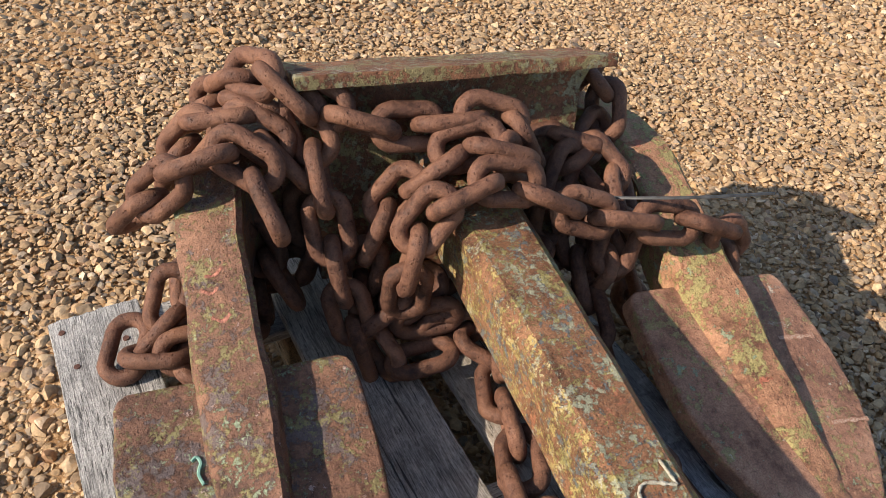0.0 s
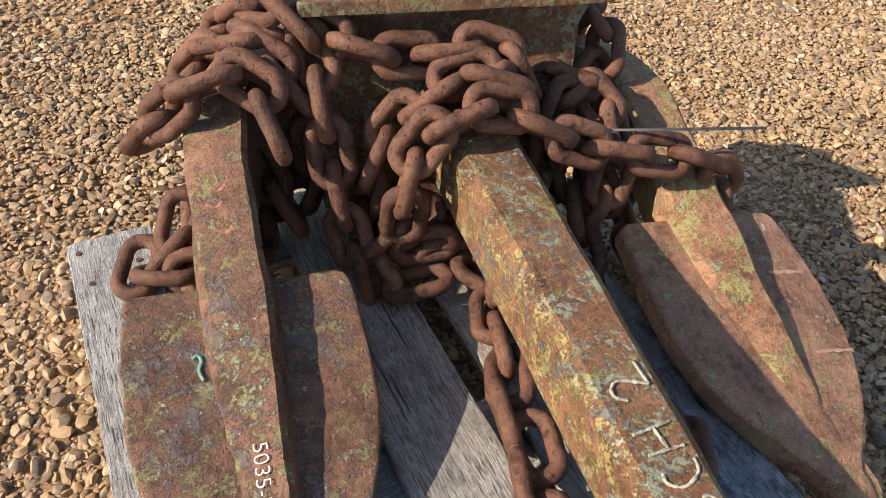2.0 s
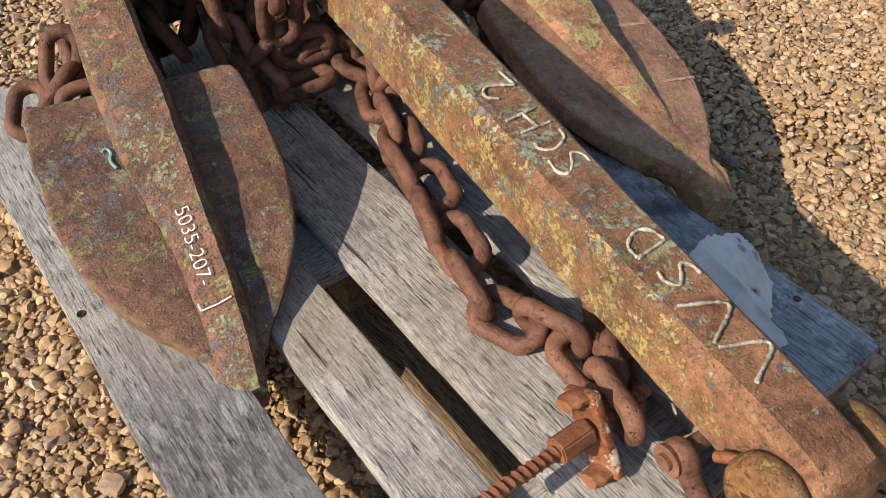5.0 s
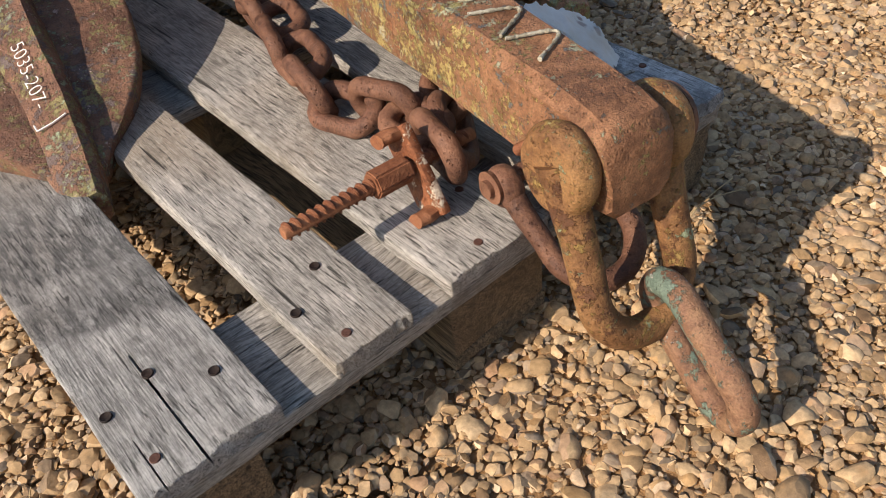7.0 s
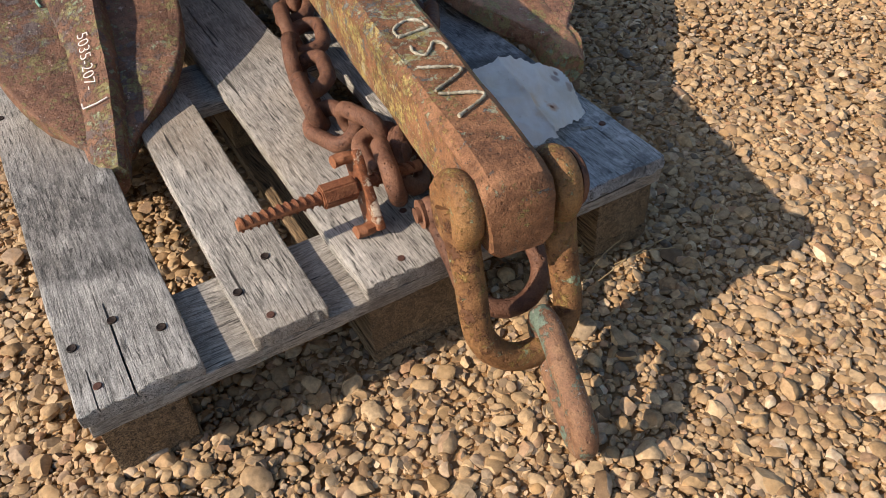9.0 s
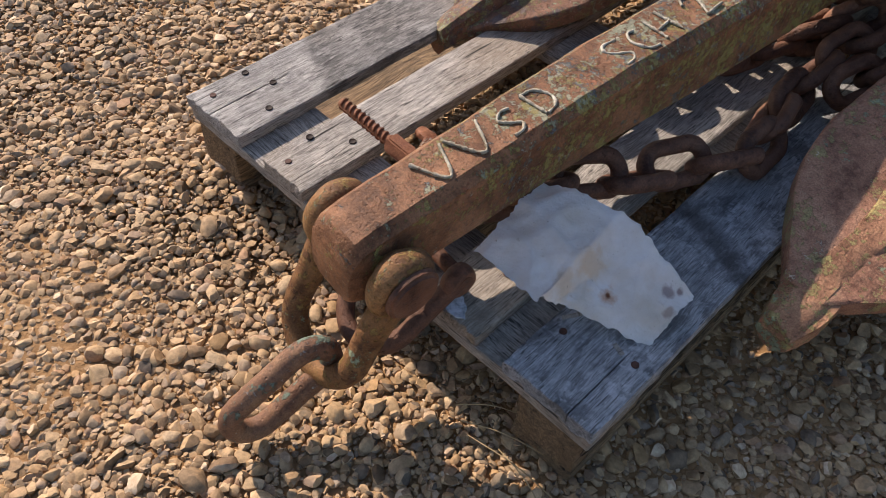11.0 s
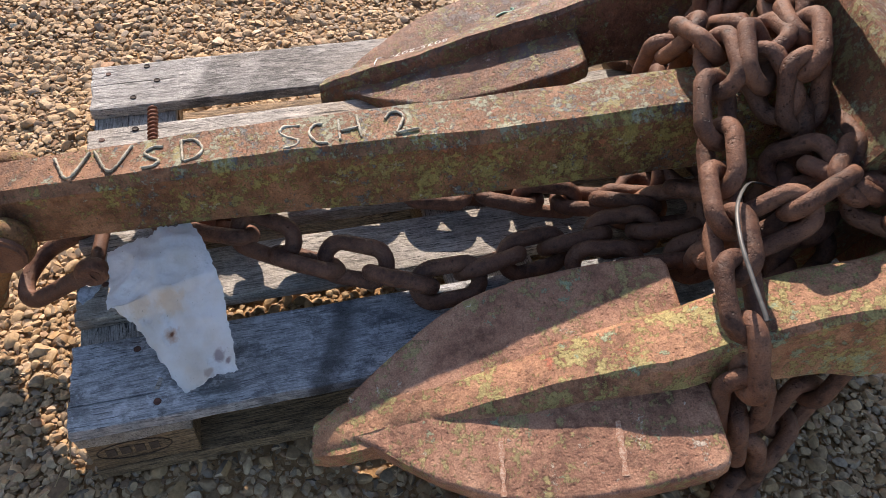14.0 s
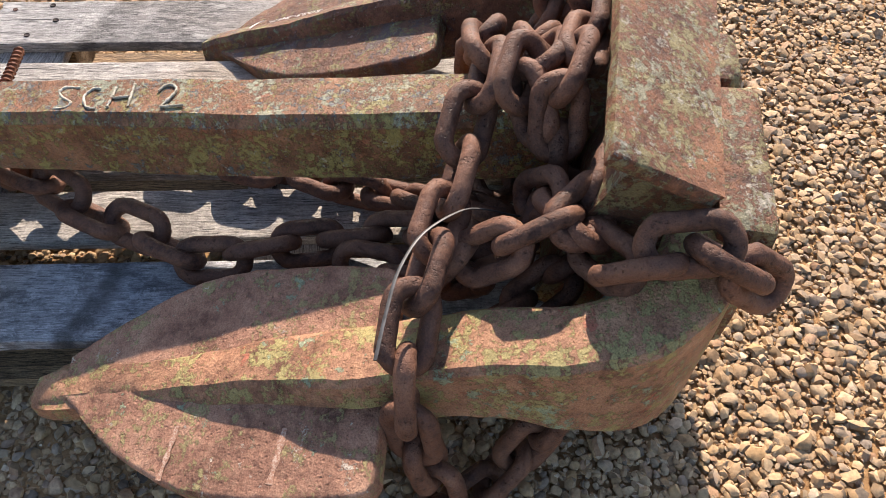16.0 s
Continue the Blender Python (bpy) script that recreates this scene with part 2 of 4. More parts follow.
fluke_iron = painted_iron("fluke_iron", ((0.065, 0.034, 0.024), (0.165, 0.085, 0.055), (0.29, 0.155, 0.095)), [((0.12, 0.095, 0.09), 0.38, 40), ((0.215, 0.19, 0.08), 0.34, 140), (GREEN, 0.16, 110), ((0.50, 0.36, 0.31), 0.09, 190)], 2.3)
fluke_iron_red = painted_iron("fluke_iron_red", ((0.12, 0.056, 0.036), (0.31, 0.158, 0.10), (0.47, 0.275, 0.175)), [((0.32, 0.27, 0.12), 0.30, 80), (GREEN, 0.10, 50), (BONE, 0.08, 70)], 6.1)
arm_iron = painted_iron("arm_iron", ((0.12, 0.055, 0.034), (0.32, 0.165, 0.095), (0.48, 0.28, 0.16)), [((0.31, 0.275, 0.11), 0.44, 85), (GREEN, 0.16, 50), (RED, 0.10, 40)], 7.7)
crown_iron = painted_iron("crown_iron", RUST, [((0.235, 0.235, 0.155), 0.38, 80), ((0.225, 0.20, 0.095), 0.40, 90), ((0.34, 0.31, 0.25), 0.20, 120, (0, 0, 1))], 5.2)
weld_metal = painted_iron("weld_metal", ((0.16, 0.135, 0.09), (0.345, 0.315, 0.235), (0.57, 0.54, 0.445)), [(GREEN, 0.16, 90), ((0.22, 0.10, 0.055), 0.16, 140)], 1.0, 0.4)
grey_wood = weathered_wood("grey_wood", (0.26, 0.242, 0.215), (0.61, 0.575, 0.52), (0.42, 0.325, 0.225), 0.48, (), 0.78, 0.60, 0.26)
stained_wood = weathered_wood("stained_wood", (0.25, 0.242, 0.228), (0.59, 0.575, 0.545), (0.33, 0.275, 0.22), 0.45, ((-0.402, -0.27, 0.10, 0.62), (-0.30, -0.06, 0.16, 0.70)), 0.75, 0.60, 0.22)
slate_wood = weathered_wood("slate_wood", (0.24, 0.248, 0.262), (0.55, 0.57, 0.595), (0.31, 0.30, 0.28), 0.35, ((-0.268, -0.225, 0.02, 0.35),), 0.5, 0.5, 0.7)
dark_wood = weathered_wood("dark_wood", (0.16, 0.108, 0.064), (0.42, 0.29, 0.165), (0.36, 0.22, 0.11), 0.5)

# ---- building blocks ----


def part(name, bm, material, parent=None, label="", smooth=30):
    """Link a bmesh as one mesh object, under parent if there is one."""
    me = bpy.data.meshes.new(name)
    bmesh.ops.recalc_face_normals(bm, faces=bm.faces)
    bm.to_mesh(me)
    bm.free()
    me.materials.append(material)
    if smooth:
        me.polygons.foreach_set("use_smooth", [True] * len(me.polygons))
        me.set_sharp_from_angle(angle=radians(smooth))
    ob = new(name, me)
    ob.parent = parent
    if label:
        tagged(ob, label)
    return ob


def share(name, me, m, parent):
    """One more object on a mesh that is there already."""
    ob = new(name, me)
    ob.parent, ob.matrix_basis = parent, m
    return ob


def thing(name, at, label, category, **more):
    ob = new(name)
    ob.location = at
    ob.empty_display_size = 0.05
    return tagged(ob, label, category, **more)


def basis(origin, x, y):
    """A pose from its origin and its x and y directions."""
    x = Vector(x).normalized()
    z = x.cross(Vector(y)).normalized()
    y = z.cross(x)
    m = Matrix((x, y, z)).transposed().to_4x4()
    m.translation = origin
    return m


def jitter(bm, amount, scale, seed=0.0):
    """Uneven surface: push every vertex by smooth noise."""
    for v in bm.verts:
        v.co += noise.noise_vector(v.co * scale + Vector((seed, seed, seed))) * amount


def loft(bm, rings, caps=True):
    """Skin a row of closed rings of equally many points."""
    made = [[bm.verts.new(p) for p in ring] for ring in rings]
    k = len(made[0])
    for a, b in zip(made, made[1:]):
        for i in range(k):
            bm.faces.new((a[i], a[(i + 1) % k], b[(i + 1) % k], b[i]))
    if caps:
        bm.faces.new(list(reversed(made[0])))
        bm.faces.new(made[-1])
    return made


def tube(bm, path, radius, sides=14, closed=False, squash=1.0):
    """A round bar along a path; radius may be a list."""
    pts = [Vector(p) for p in path]
    n = len(pts)
    rad = radius if isinstance(radius, (list, tuple)) else [radius] * n
    up = None
    rings = []
    for i, p in enumerate(pts):
        a = pts[(i - 1) % n] if closed or i else pts[0]
        b = pts[(i + 1) % n] if closed or i < n - 1 else pts[-1]
        d = (b - a).normalized()
        if up is None:
            up = d.orthogonal().normalized()
        up = (up - d * up.dot(d)).normalized()
        side = d.cross(up)
        rings.append([p + (up * math.cos(2 * math.pi * j / sides) + side * math.sin(2 * math.pi * j / sides) * squash) * rad[i] for j in range(sides)])
    if closed:
        made = loft(bm, rings, False)
        for j in range(sides):
            bm.faces.new((made[-1][j], made[-1][(j + 1) % sides], made[0][(j + 1) % sides], made[0][j]))
    else:
        loft(bm, rings)


def smooth_path(points, step):
    """Points at even steps along a smooth curve through the given ones."""
    p = [Vector(q) for q in points]
    p = [2 * p[0] - p[1], *p, 2 * p[-1] - p[-2]]
    fine = []
    for a, b, c, d in zip(p, p[1:], p[2:], p[3:]):
        for i in range(24):
            t = i / 24
            fine.append(0.5 * (2 * b + (c - a) * t + (2 * a - 5 * b + 4 * c - d) * t * t + (3 * b - a - 3 * c + d) * t * t * t))
    fine.append(p[-2])
    out, left = [fine[0]], step
    for a, b in zip(fine, fine[1:]):
        d = (b - a).length
        while d >= left:
            a = a + (b - a) * (left / d)
            d -= left
            out.append(a.copy())
            left = step
        left -= d
    return out


def block(bm, x0, x1, y0, y1, z0, z1, bevel=0.003, cuts=(1, 1, 1), rough=0.0, seed=0.0):
    """A box with rounded edges, cut into cells so that it can be made uneven."""
    nx, ny, nz = cuts
    geom = bmesh.ops.create_cube(bm, size=1.0)["verts"]
    for v in geom:
        v.co = Vector(((x0 + x1) / 2 + v.co.x * (x1 - x0), (y0 + y1) / 2 + v.co.y * (y1 - y0), (z0 + z1) / 2 + v.co.z * (z1 - z0)))
    for n, axis in ((nx, 0), (ny, 1), (nz, 2)):
        lo, hi = ((x0, x1), (y0, y1), (z0, z1))[axis]
        for i in range(1, n):
            at, no = [0, 0, 0], [0, 0, 0]
            at[axis], no[axis] = lo + (hi - lo) * i / n, 1
            bmesh.ops.bisect_plane(bm, geom=bm.verts[:] + bm.edges[:] + bm.faces[:], plane_co=at, plane_no=no)
    sharp = [e for e in bm.edges if len(e.link_faces) == 2 and e.calc_face_angle(0) > 0.8]
    bmesh.ops.bevel(bm, geom=sharp, offset=bevel, segments=2, affect="EDGES", profile=0.5)
    if rough:
        jitter(bm, rough, 18, seed)
        jitter(bm, rough * 0.5, 60, seed + 3)


# ---- ground ----
rng = np.random.default_rng(4)
dirt = Nodes("sandy_dirt")
dv = dirt.mapped()
dn, df, dg = dirt.noise(dv, 2.5, 6, 0.6), dirt.noise(dv, 60, 6, 0.7), dirt.noise(dv, 350, 3, 0.6)
dc = dirt.ramp(dn, (0.3, (0.27, 0.155, 0.070)), (0.7, (0.42, 0.26, 0.125)))
dc = dirt.mix(0.7, dc, dirt.ramp(df, (0.3, 0.3), (0.7, 0.68)), "OVERLAY")
dirt_mat = dirt.finish(dc, 0.95, (df, 0.006), (dg, 0.0015), spec=0.15)
pebble = Nodes("pebble_stone")
pv = pebble.mapped()
tone = pebble.island()
pc = pebble.ramp(tone, (0.00, (0.150, 0.095, 0.052)), (0.12, (0.400, 0.266, 0.135)), (0.28, (0.480, 0.337, 0.188)), (0.42, (0.320, 0.204, 0.106)), (0.55, (0.56, 0.405, 0.235)), (0.68, (0.140, 0.110, 0.082)), (0.78, (0.432, 0.270, 0.122)), (0.86, (0.336, 0.266, 0.191)), (0.94, (0.344, 0.196, 0.102)), (1.00, (0.66, 0.525, 0.355)))
pf, pg = pebble.noise(pv, 120, 5, 0.65), pebble.noise(pv, 700, 3, 0.6)
pc = pebble.mix(0.75, pc, pebble.ramp(pf, (0.3, 0.27), (0.7, 0.70)), "OVERLAY")
pc = pebble.mix(pebble.math("MULTIPLY", pebble.ramp(pebble.noise(pv, 45, 5, 0.7), (0.55, 0.0), (0.68, 1.0)), 0.55), pc, (0.46, 0.27, 0.12))
pebble_mat = pebble.finish(pc, 0.72, (pf, 0.0018), (pg, 0.0006), spec=0.3)

bm = bmesh.new()
bmesh.ops.create_grid(bm, x_segments=2, y_segments=2, size=60)
ground = tagged(part("ground", bm, dirt_mat, None, smooth=0), "bare sandy tan earth under loose gravel", "ground", kind="structure")
ground.location = (0.5, 0.6, -0.0090)


def scatter(name, label, centres, sizes, subdiv, seed):
    """Loose pebbles, each a rounded, flattened stone of its own shape, as one mesh."""
    r = np.random.default_rng(seed)
    bm = bmesh.new()
    bmesh.ops.create_icosphere(bm, subdivisions=subdiv, radius=1.0)
    bm.verts.ensure_lookup_table()
    base = np.array([v.co[:] for v in bm.verts])
    tri = np.array([[v.index for v in f.verts] for f in bm.faces])
    bm.free()
    k, n = len(base), len(centres)
    shapes = []
    for _ in range(40):
        d = r.normal(size=(10, 3))
        d /= np.linalg.norm(d, axis=1, keepdims=True)
        cut = r.uniform(0.52, 0.90, 10)
        q = base * (1 + 0.10 * np.sin(base @ r.normal(size=(3, 1)) * 2 + r.uniform(0, 6)))
        for dd, cc in zip(d, cut):
            over = np.maximum(q @ dd - cc, 0)
            q = q - over[:, None] * dd * 0.97
        shapes.append(q)
    shapes = np.array(shapes)
    pick = r.integers(0, 40, n)
    half = sizes[:, None] * np.stack([r.uniform(1.0, 1.45, n), r.uniform(0.80, 1.1, n), r.uniform(0.50, 0.78, n)], 1)
    yaw, tip, lean = r.uniform(0, 2 * np.pi, n), r.normal(0, 0.22, n), r.normal(0, 0.22, n)
    c, s = np.cos(yaw), np.sin(yaw)
    pts = shapes[pick] * half[:, None, :]
    x, y, z = pts[..., 0], pts[..., 1], pts[..., 2]
    y, z = y * np.cos(tip)[:, None] - z * np.sin(tip)[:, None], y * np.sin(tip)[:, None] + z * np.cos(tip)[:, None]
    x, z = x * np.cos(lean)[:, None] + z * np.sin(lean)[:, None], -x * np.sin(lean)[:, None] + z * np.cos(lean)[:, None]
    x, y = x * c[:, None] - y * s[:, None], x * s[:, None] + y * c[:, None]
    out = np.stack([x, y, z], -1) + centres[:, None, :]
    faces = (tri[None] + (np.arange(n) * k)[:, None, None]).reshape(-1, 3)
    me = bpy.data.meshes.new(name)
    me.vertices.add(n * k)
    me.vertices.foreach_set("co", out.reshape(-1).astype(np.float32))
    me.loops.add(faces.size)
    me.loops.foreach_set("vertex_index", faces.reshape(-1).astype(np.int32))
    me.polygons.add(len(faces))
    me.polygons.foreach_set("loop_start", np.arange(0, faces.size, 3, dtype=np.int32))
    me.polygons.foreach_set("use_smooth", np.ones(len(faces), dtype=bool))
    me.update(calc_edges=True)
    me.validate()
    me.set_sharp_from_angle(angle=0.5 if subdiv > 1 else 0.66)
    me.materials.append(pebble_mat)
    return tagged(new(name, me), label, "gravel", kind="stuff")


def strew(x0, x1, y0, y1, spacing, seed):
    """Places of a shaken hexagonal grid."""
    r = np.random.default_rng(seed)
    xs, ys = np.arange(x0, x1, spacing), np.arange(y0, y1, spacing * 0.866)
    gx, gy = np.meshgrid(xs, ys)
    gx = gx + (np.arange(len(ys)) % 2)[:, None] * spacing / 2
    p = np.stack([gx.ravel(), gy.ravel()], 1)
    return p + r.uniform(-0.45, 0.45, p.shape) * spacing


def swell(p):
    """The lie of the land: a low bank of gravel against the pallet's corner."""
    x, y = p[:, 0], p[:, 1]
    bank = 0.034 * np.exp(-(((x - 0.03) / 0.15) ** 2 + ((y + 0.05) / 0.11) ** 2))
    return bank + 0.004 * np.sin(x * 5.1 + 1) * np.sin(y * 4.3)


def bare(p):
    return np.array([noise.noise(Vector((x * 1.6 + 5, y * 1.6, 0))) for x, y in p])


def lay(points, mean, spread, lift, seed, thin):
    """Stones on the given places: their centres and sizes."""
    r = np.random.default_rng(seed)
    keep = r.uniform(0, 1, len(points)) > thin * np.clip(bare(points) * 2.4 - 0.25, 0, 1)
    points = points[keep]
    size = np.clip(r.lognormal(math.log(mean), spread, len(points)), mean * 0.45, mean * 2.1)
    z = lift + swell(points) + size * 0.12 + r.uniform(-0.24, 0.24, len(points)) * size
    return np.column_stack([points, z]), size


NEAR = (-0.34, 1.22, -0.52, 1.40)
MIDDLE = (-0.95, 2.1, -0.75, 2.25)
FAR = (-1.15, 3.3, -1.0, 3.05)


def outside(p, box):
    return p[~((p[:, 0] > box[0]) & (p[:, 0] < box[1]) & (p[:, 1] > box[2]) & (p[:, 1] < box[3]))]


def seen(p):
    """Leave out the far corners of the yard."""
    x, y = p[:, 0], p[:, 1]
    return p[~((y < 0.95 * (x - 1.45)) | ((x < -0.4) & (y > 2.4)) | ((x < -0.7) & (y > 1.9)) | (x + 3 * y > 10.5))]


scatter("gravel", "loose rounded tan and cream limestone pebbles", *lay(strew(*NEAR, 0.0178, 11), 0.0079, 0.34, -0.007, 12, 0.1), 2, 13)
scatter("small_gravel", "small angular tan stones among the pebbles", *lay(strew(*NEAR, 0.0112, 41), 0.0058, 0.30, -0.008, 42, 0.1), 1, 43)
scatter("fine_gravel", "fine tan chippings between the pebbles", *lay(strew(*NEAR, 0.0160, 31), 0.0034, 0.3, -0.006, 32, 0.1), 1, 33)
scatter("middle_gravel", "loose tan gravel round the pallet", *lay(outside(seen(strew(*MIDDLE, 0.0120, 51)), NEAR), 0.0070, 0.40, -0.005, 52, 0.2), 1, 53)
scatter("far_gravel", "loose tan gravel further from the pallet", *lay(outside(seen(strew(*FAR, 0.0175, 21)), MIDDLE), 0.0094, 0.34, -0.006, 22, 0.3), 1, 23)

# ---- pallet ----
pallet = thing("pallet", (0.4, 0.6, 0), "weathered grey wooden four-way pallet standing on gravel", "pallet")
Z0, Z1, Z2, Z3, ZT = 0.0, 0.022, 0.100, 0.122, 0.144


def timber(name, x0, x1, y0, y1, z0, z1, mat, seed, along="y", cracks=()):
    """A sawn board with uneven edges. Its own axis y runs along the grain."""
    cx, cy, cz = (x0 + x1) / 2, (y0 + y1) / 2, (z0 + z1) / 2
    w, length, h = (x1 - x0, y1 - y0, z1 - z0) if along == "y" else (y1 - y0, x1 - x0, z1 - z0)
    bm = bmesh.new()
    block(bm, -w / 2, w / 2, -length / 2, length / 2, -h / 2, h / 2, 0.0025, (14 if name == "top_board" else 6, max(4, int(length / 0.03)), 2), 0.0013, seed)
    for v in bm.verts:
        if abs(v.co.y) > length / 2 - 0.004:
            v.co.y += 0.0042 * noise.noise(Vector((v.co.x * 170, v.co.z * 150, seed)))
    for at, ya, yb, gap in cracks:
        for off in (-gap, 0.0, gap):
            bmesh.ops.bisect_plane(bm, geom=bm.verts[:] + bm.edges[:] + bm.faces[:], plane_co=(at + off, 0, 0), plane_no=(1, 0, 0))
        for v in bm.verts:
            if abs(v.co.x - at) < 1e-5 and v.co.z > 0 and ya - 0.01 < v.co.y < yb:
                v.co.z -= 0.012
                v.co.x += 0.0015 * math.sin(v.co.y * 60)
    ob = part(name, bm, mat, pallet)
    ob.matrix_basis = pose(cx - 0.4, cy - 0.6, cz, 0, 0, 0 if along == "y" else 90)
    return ob


DECK = [(0.003, 0.137), (0.195, 0.287), (0.336, 0.478), (0.519, 0.620), (0.663, 0.798)]
# across from the board's middle, from its near end, to, half the gap
CRACKS = {0: ((-0.006, -0.6, -0.45, 0.0014), (-0.045, -0.6, -0.55, 0.0008)), 1: ((0.02, -0.6, -0.52, 0.0007),), 2: ((0.035, -0.6, -0.48, 0.0008), (-0.03, 0.1, 0.3, 0.001)), 4: ((0.03, -0.6, -0.5, 0.001),)}
deck = [timber("top_board", a, b, 0.0, 1.2, Z3, ZT, stained_wood if i == 0 else slate_wood if i == 4 else grey_wood, 3.0 * i + 1, cracks=CRACKS.get(i, ())) for i, (a, b) in enumerate(DECK)]
for i, (a, b) in enumerate(((0.002, 0.145), (0.530, 0.672), (1.055, 1.198))):
    timber("cross_board", 0.005, 0.797, a, b, Z2, Z3 - 0.0005, grey_wood, 20.0 + i, "x", ((-0.012, 0.17, 0.31, 0.0008), (0.022, 0.19, 0.29, 0.0007)) if i == 0 else ())
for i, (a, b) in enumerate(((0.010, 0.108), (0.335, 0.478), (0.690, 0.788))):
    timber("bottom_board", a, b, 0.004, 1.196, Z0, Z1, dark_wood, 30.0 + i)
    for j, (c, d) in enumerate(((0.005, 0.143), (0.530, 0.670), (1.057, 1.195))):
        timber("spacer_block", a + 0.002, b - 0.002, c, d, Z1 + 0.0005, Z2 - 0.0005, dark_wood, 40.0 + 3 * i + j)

nail_iron = rusty_iron("nail_iron", (0.03, 0.014, 0.011), (0.10, 0.045, 0.032), (0.17, 0.085, 0.06), 0.0002)
bm = bmesh.new()
bmesh.ops.create_cone(bm, cap_ends=True, segments=12, radius1=0.0054, radius2=0.0046, depth=0.002)
first_nail = part("nail", bm, nail_iron, deck[0], smooth=20)
nail_mesh = first_nail.data
first_nail.matrix_basis = pose(0.031 - 0.070, 0.030 - 0.6, 0.0115)
# where nails have sunk or fallen out: a rusty ring round a small pit, near black to paint in the hole's shade
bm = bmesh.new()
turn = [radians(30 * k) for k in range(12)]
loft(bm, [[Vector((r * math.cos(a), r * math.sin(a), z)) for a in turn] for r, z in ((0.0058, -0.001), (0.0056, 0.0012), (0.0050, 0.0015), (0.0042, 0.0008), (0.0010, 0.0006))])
hole_shade = rusty_iron("hole_shade", (0.008, 0.006, 0.005), (0.022, 0.014, 0.011), (0.06, 0.035, 0.025), 0.0002)
source = part("nail_hole", bm, hole_shade, deck[0], smooth=40)
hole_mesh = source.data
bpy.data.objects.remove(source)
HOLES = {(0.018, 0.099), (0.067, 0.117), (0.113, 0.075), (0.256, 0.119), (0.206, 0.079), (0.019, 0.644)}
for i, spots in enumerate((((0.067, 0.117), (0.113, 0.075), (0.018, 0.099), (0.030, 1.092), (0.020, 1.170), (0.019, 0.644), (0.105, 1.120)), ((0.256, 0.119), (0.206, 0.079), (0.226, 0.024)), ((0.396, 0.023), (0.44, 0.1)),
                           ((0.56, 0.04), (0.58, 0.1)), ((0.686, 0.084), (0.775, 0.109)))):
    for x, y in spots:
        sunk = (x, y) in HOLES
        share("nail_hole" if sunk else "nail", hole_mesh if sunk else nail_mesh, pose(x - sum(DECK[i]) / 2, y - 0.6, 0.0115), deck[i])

# ---- anchor ----
anchor = thing("anchor", (0, 0, 0), "large rusty iron stockless anchor with worn paint on a pallet", "anchor")
HEAD = radians(7)
LAT = Vector((math.cos(HEAD), -math.sin(HEAD), 0))


class Plate:
    """The frame of a fluke: its back edge's middle, the heading from its tip and the slopes of its upper face."""

    def __init__(self, at, head, slope_x, slope_y):
        hx, hy = math.sin(radians(head)), math.cos(radians(head))
        self.at, self.sx, self.sy = Vector(at), slope_x, slope_y
        self.pose = basis(at, (hy, -hx, slope_x * hy - slope_y * hx), (hx, hy, slope_x * hx + slope_y * hy))

    def z(self, x, y):
        return self.at.z + self.sx * (x - self.at.x) + self.sy * (y - self.at.y)

    def on(self, x, y, lift=0.0):
        """A pose on the upper face at a place of the plan."""
        m = self.pose.copy()
        m.translation = (x, y, self.z(x, y) + lift)
        return m


NUMBERED = Plate((0.216, 0.862, 0.291), 8.8, 0.02, 0.34)
BARE = Plate((0.922, 0.768, 0.254), 6.7, -0.10, 0.235)
# half of the outline of a fluke: along (0 at its straight back edge), half width
OUTLINE = [(0.0, 0.130), (-0.006, 0.141), (-0.018, 0.147), (-0.06, 0.151), (-0.10, 0.153), (-0.15, 0.153), (-0.20, 0.150), (-0.24, 0.144), (-0.275, 0.134), (-0.31, 0.118), (-0.34, 0.100), (-0.37, 0.078), (-0.40, 0.055), (-0.425, 0.036), (-0.44, 0.026)]


def fluke(frame_of, mat, seed):
    """A thick cast plate with a rolled edge and an uneven face."""
    bm = bmesh.new()
    loop = [(w, y) for y, w in OUTLINE] + [(-w, y) for y, w in reversed(OUTLINE)]
    top = [bm.verts.new((x, y, 0.0)) for x, y in loop]
    face = bm.faces.new(top)
    low = bmesh.ops.extrude_face_region(bm, geom=[face])["geom"]
    for v in low:
        if isinstance(v, bmesh.types.BMVert):
            v.co.z -= 0.036
    bmesh.ops.bevel(bm, geom=[e for e in bm.edges if e.calc_face_angle(0) > 0.8], offset=0.007, segments=3, affect="EDGES", profile=0.6)
    bmesh.ops.triangulate(bm, faces=[f for f in bm.faces if len(f.verts) > 4])
    bmesh.ops.subdivide_edges(bm, edges=[e for e in bm.edges if e.calc_length() > 0.04], cuts=2, use_grid_fill=True)
    jitter(bm, 0.0024, 16, seed)
    jitter(bm, 0.0010, 70, seed)
    ob = part("fluke_plate", bm, mat, anchor, smooth=40)
    ob.matrix_basis = frame_of.pose
    return ob


def eight(hw, top, low, ch):
    """An eight-sided section: a box with its edges cut off."""
    return [(-hw, low + ch), (-hw, top - ch), (-hw + ch, top), (hw - ch, top), (hw, top - ch), (hw, low + ch), (hw - ch, low), (-hw + ch, low)]


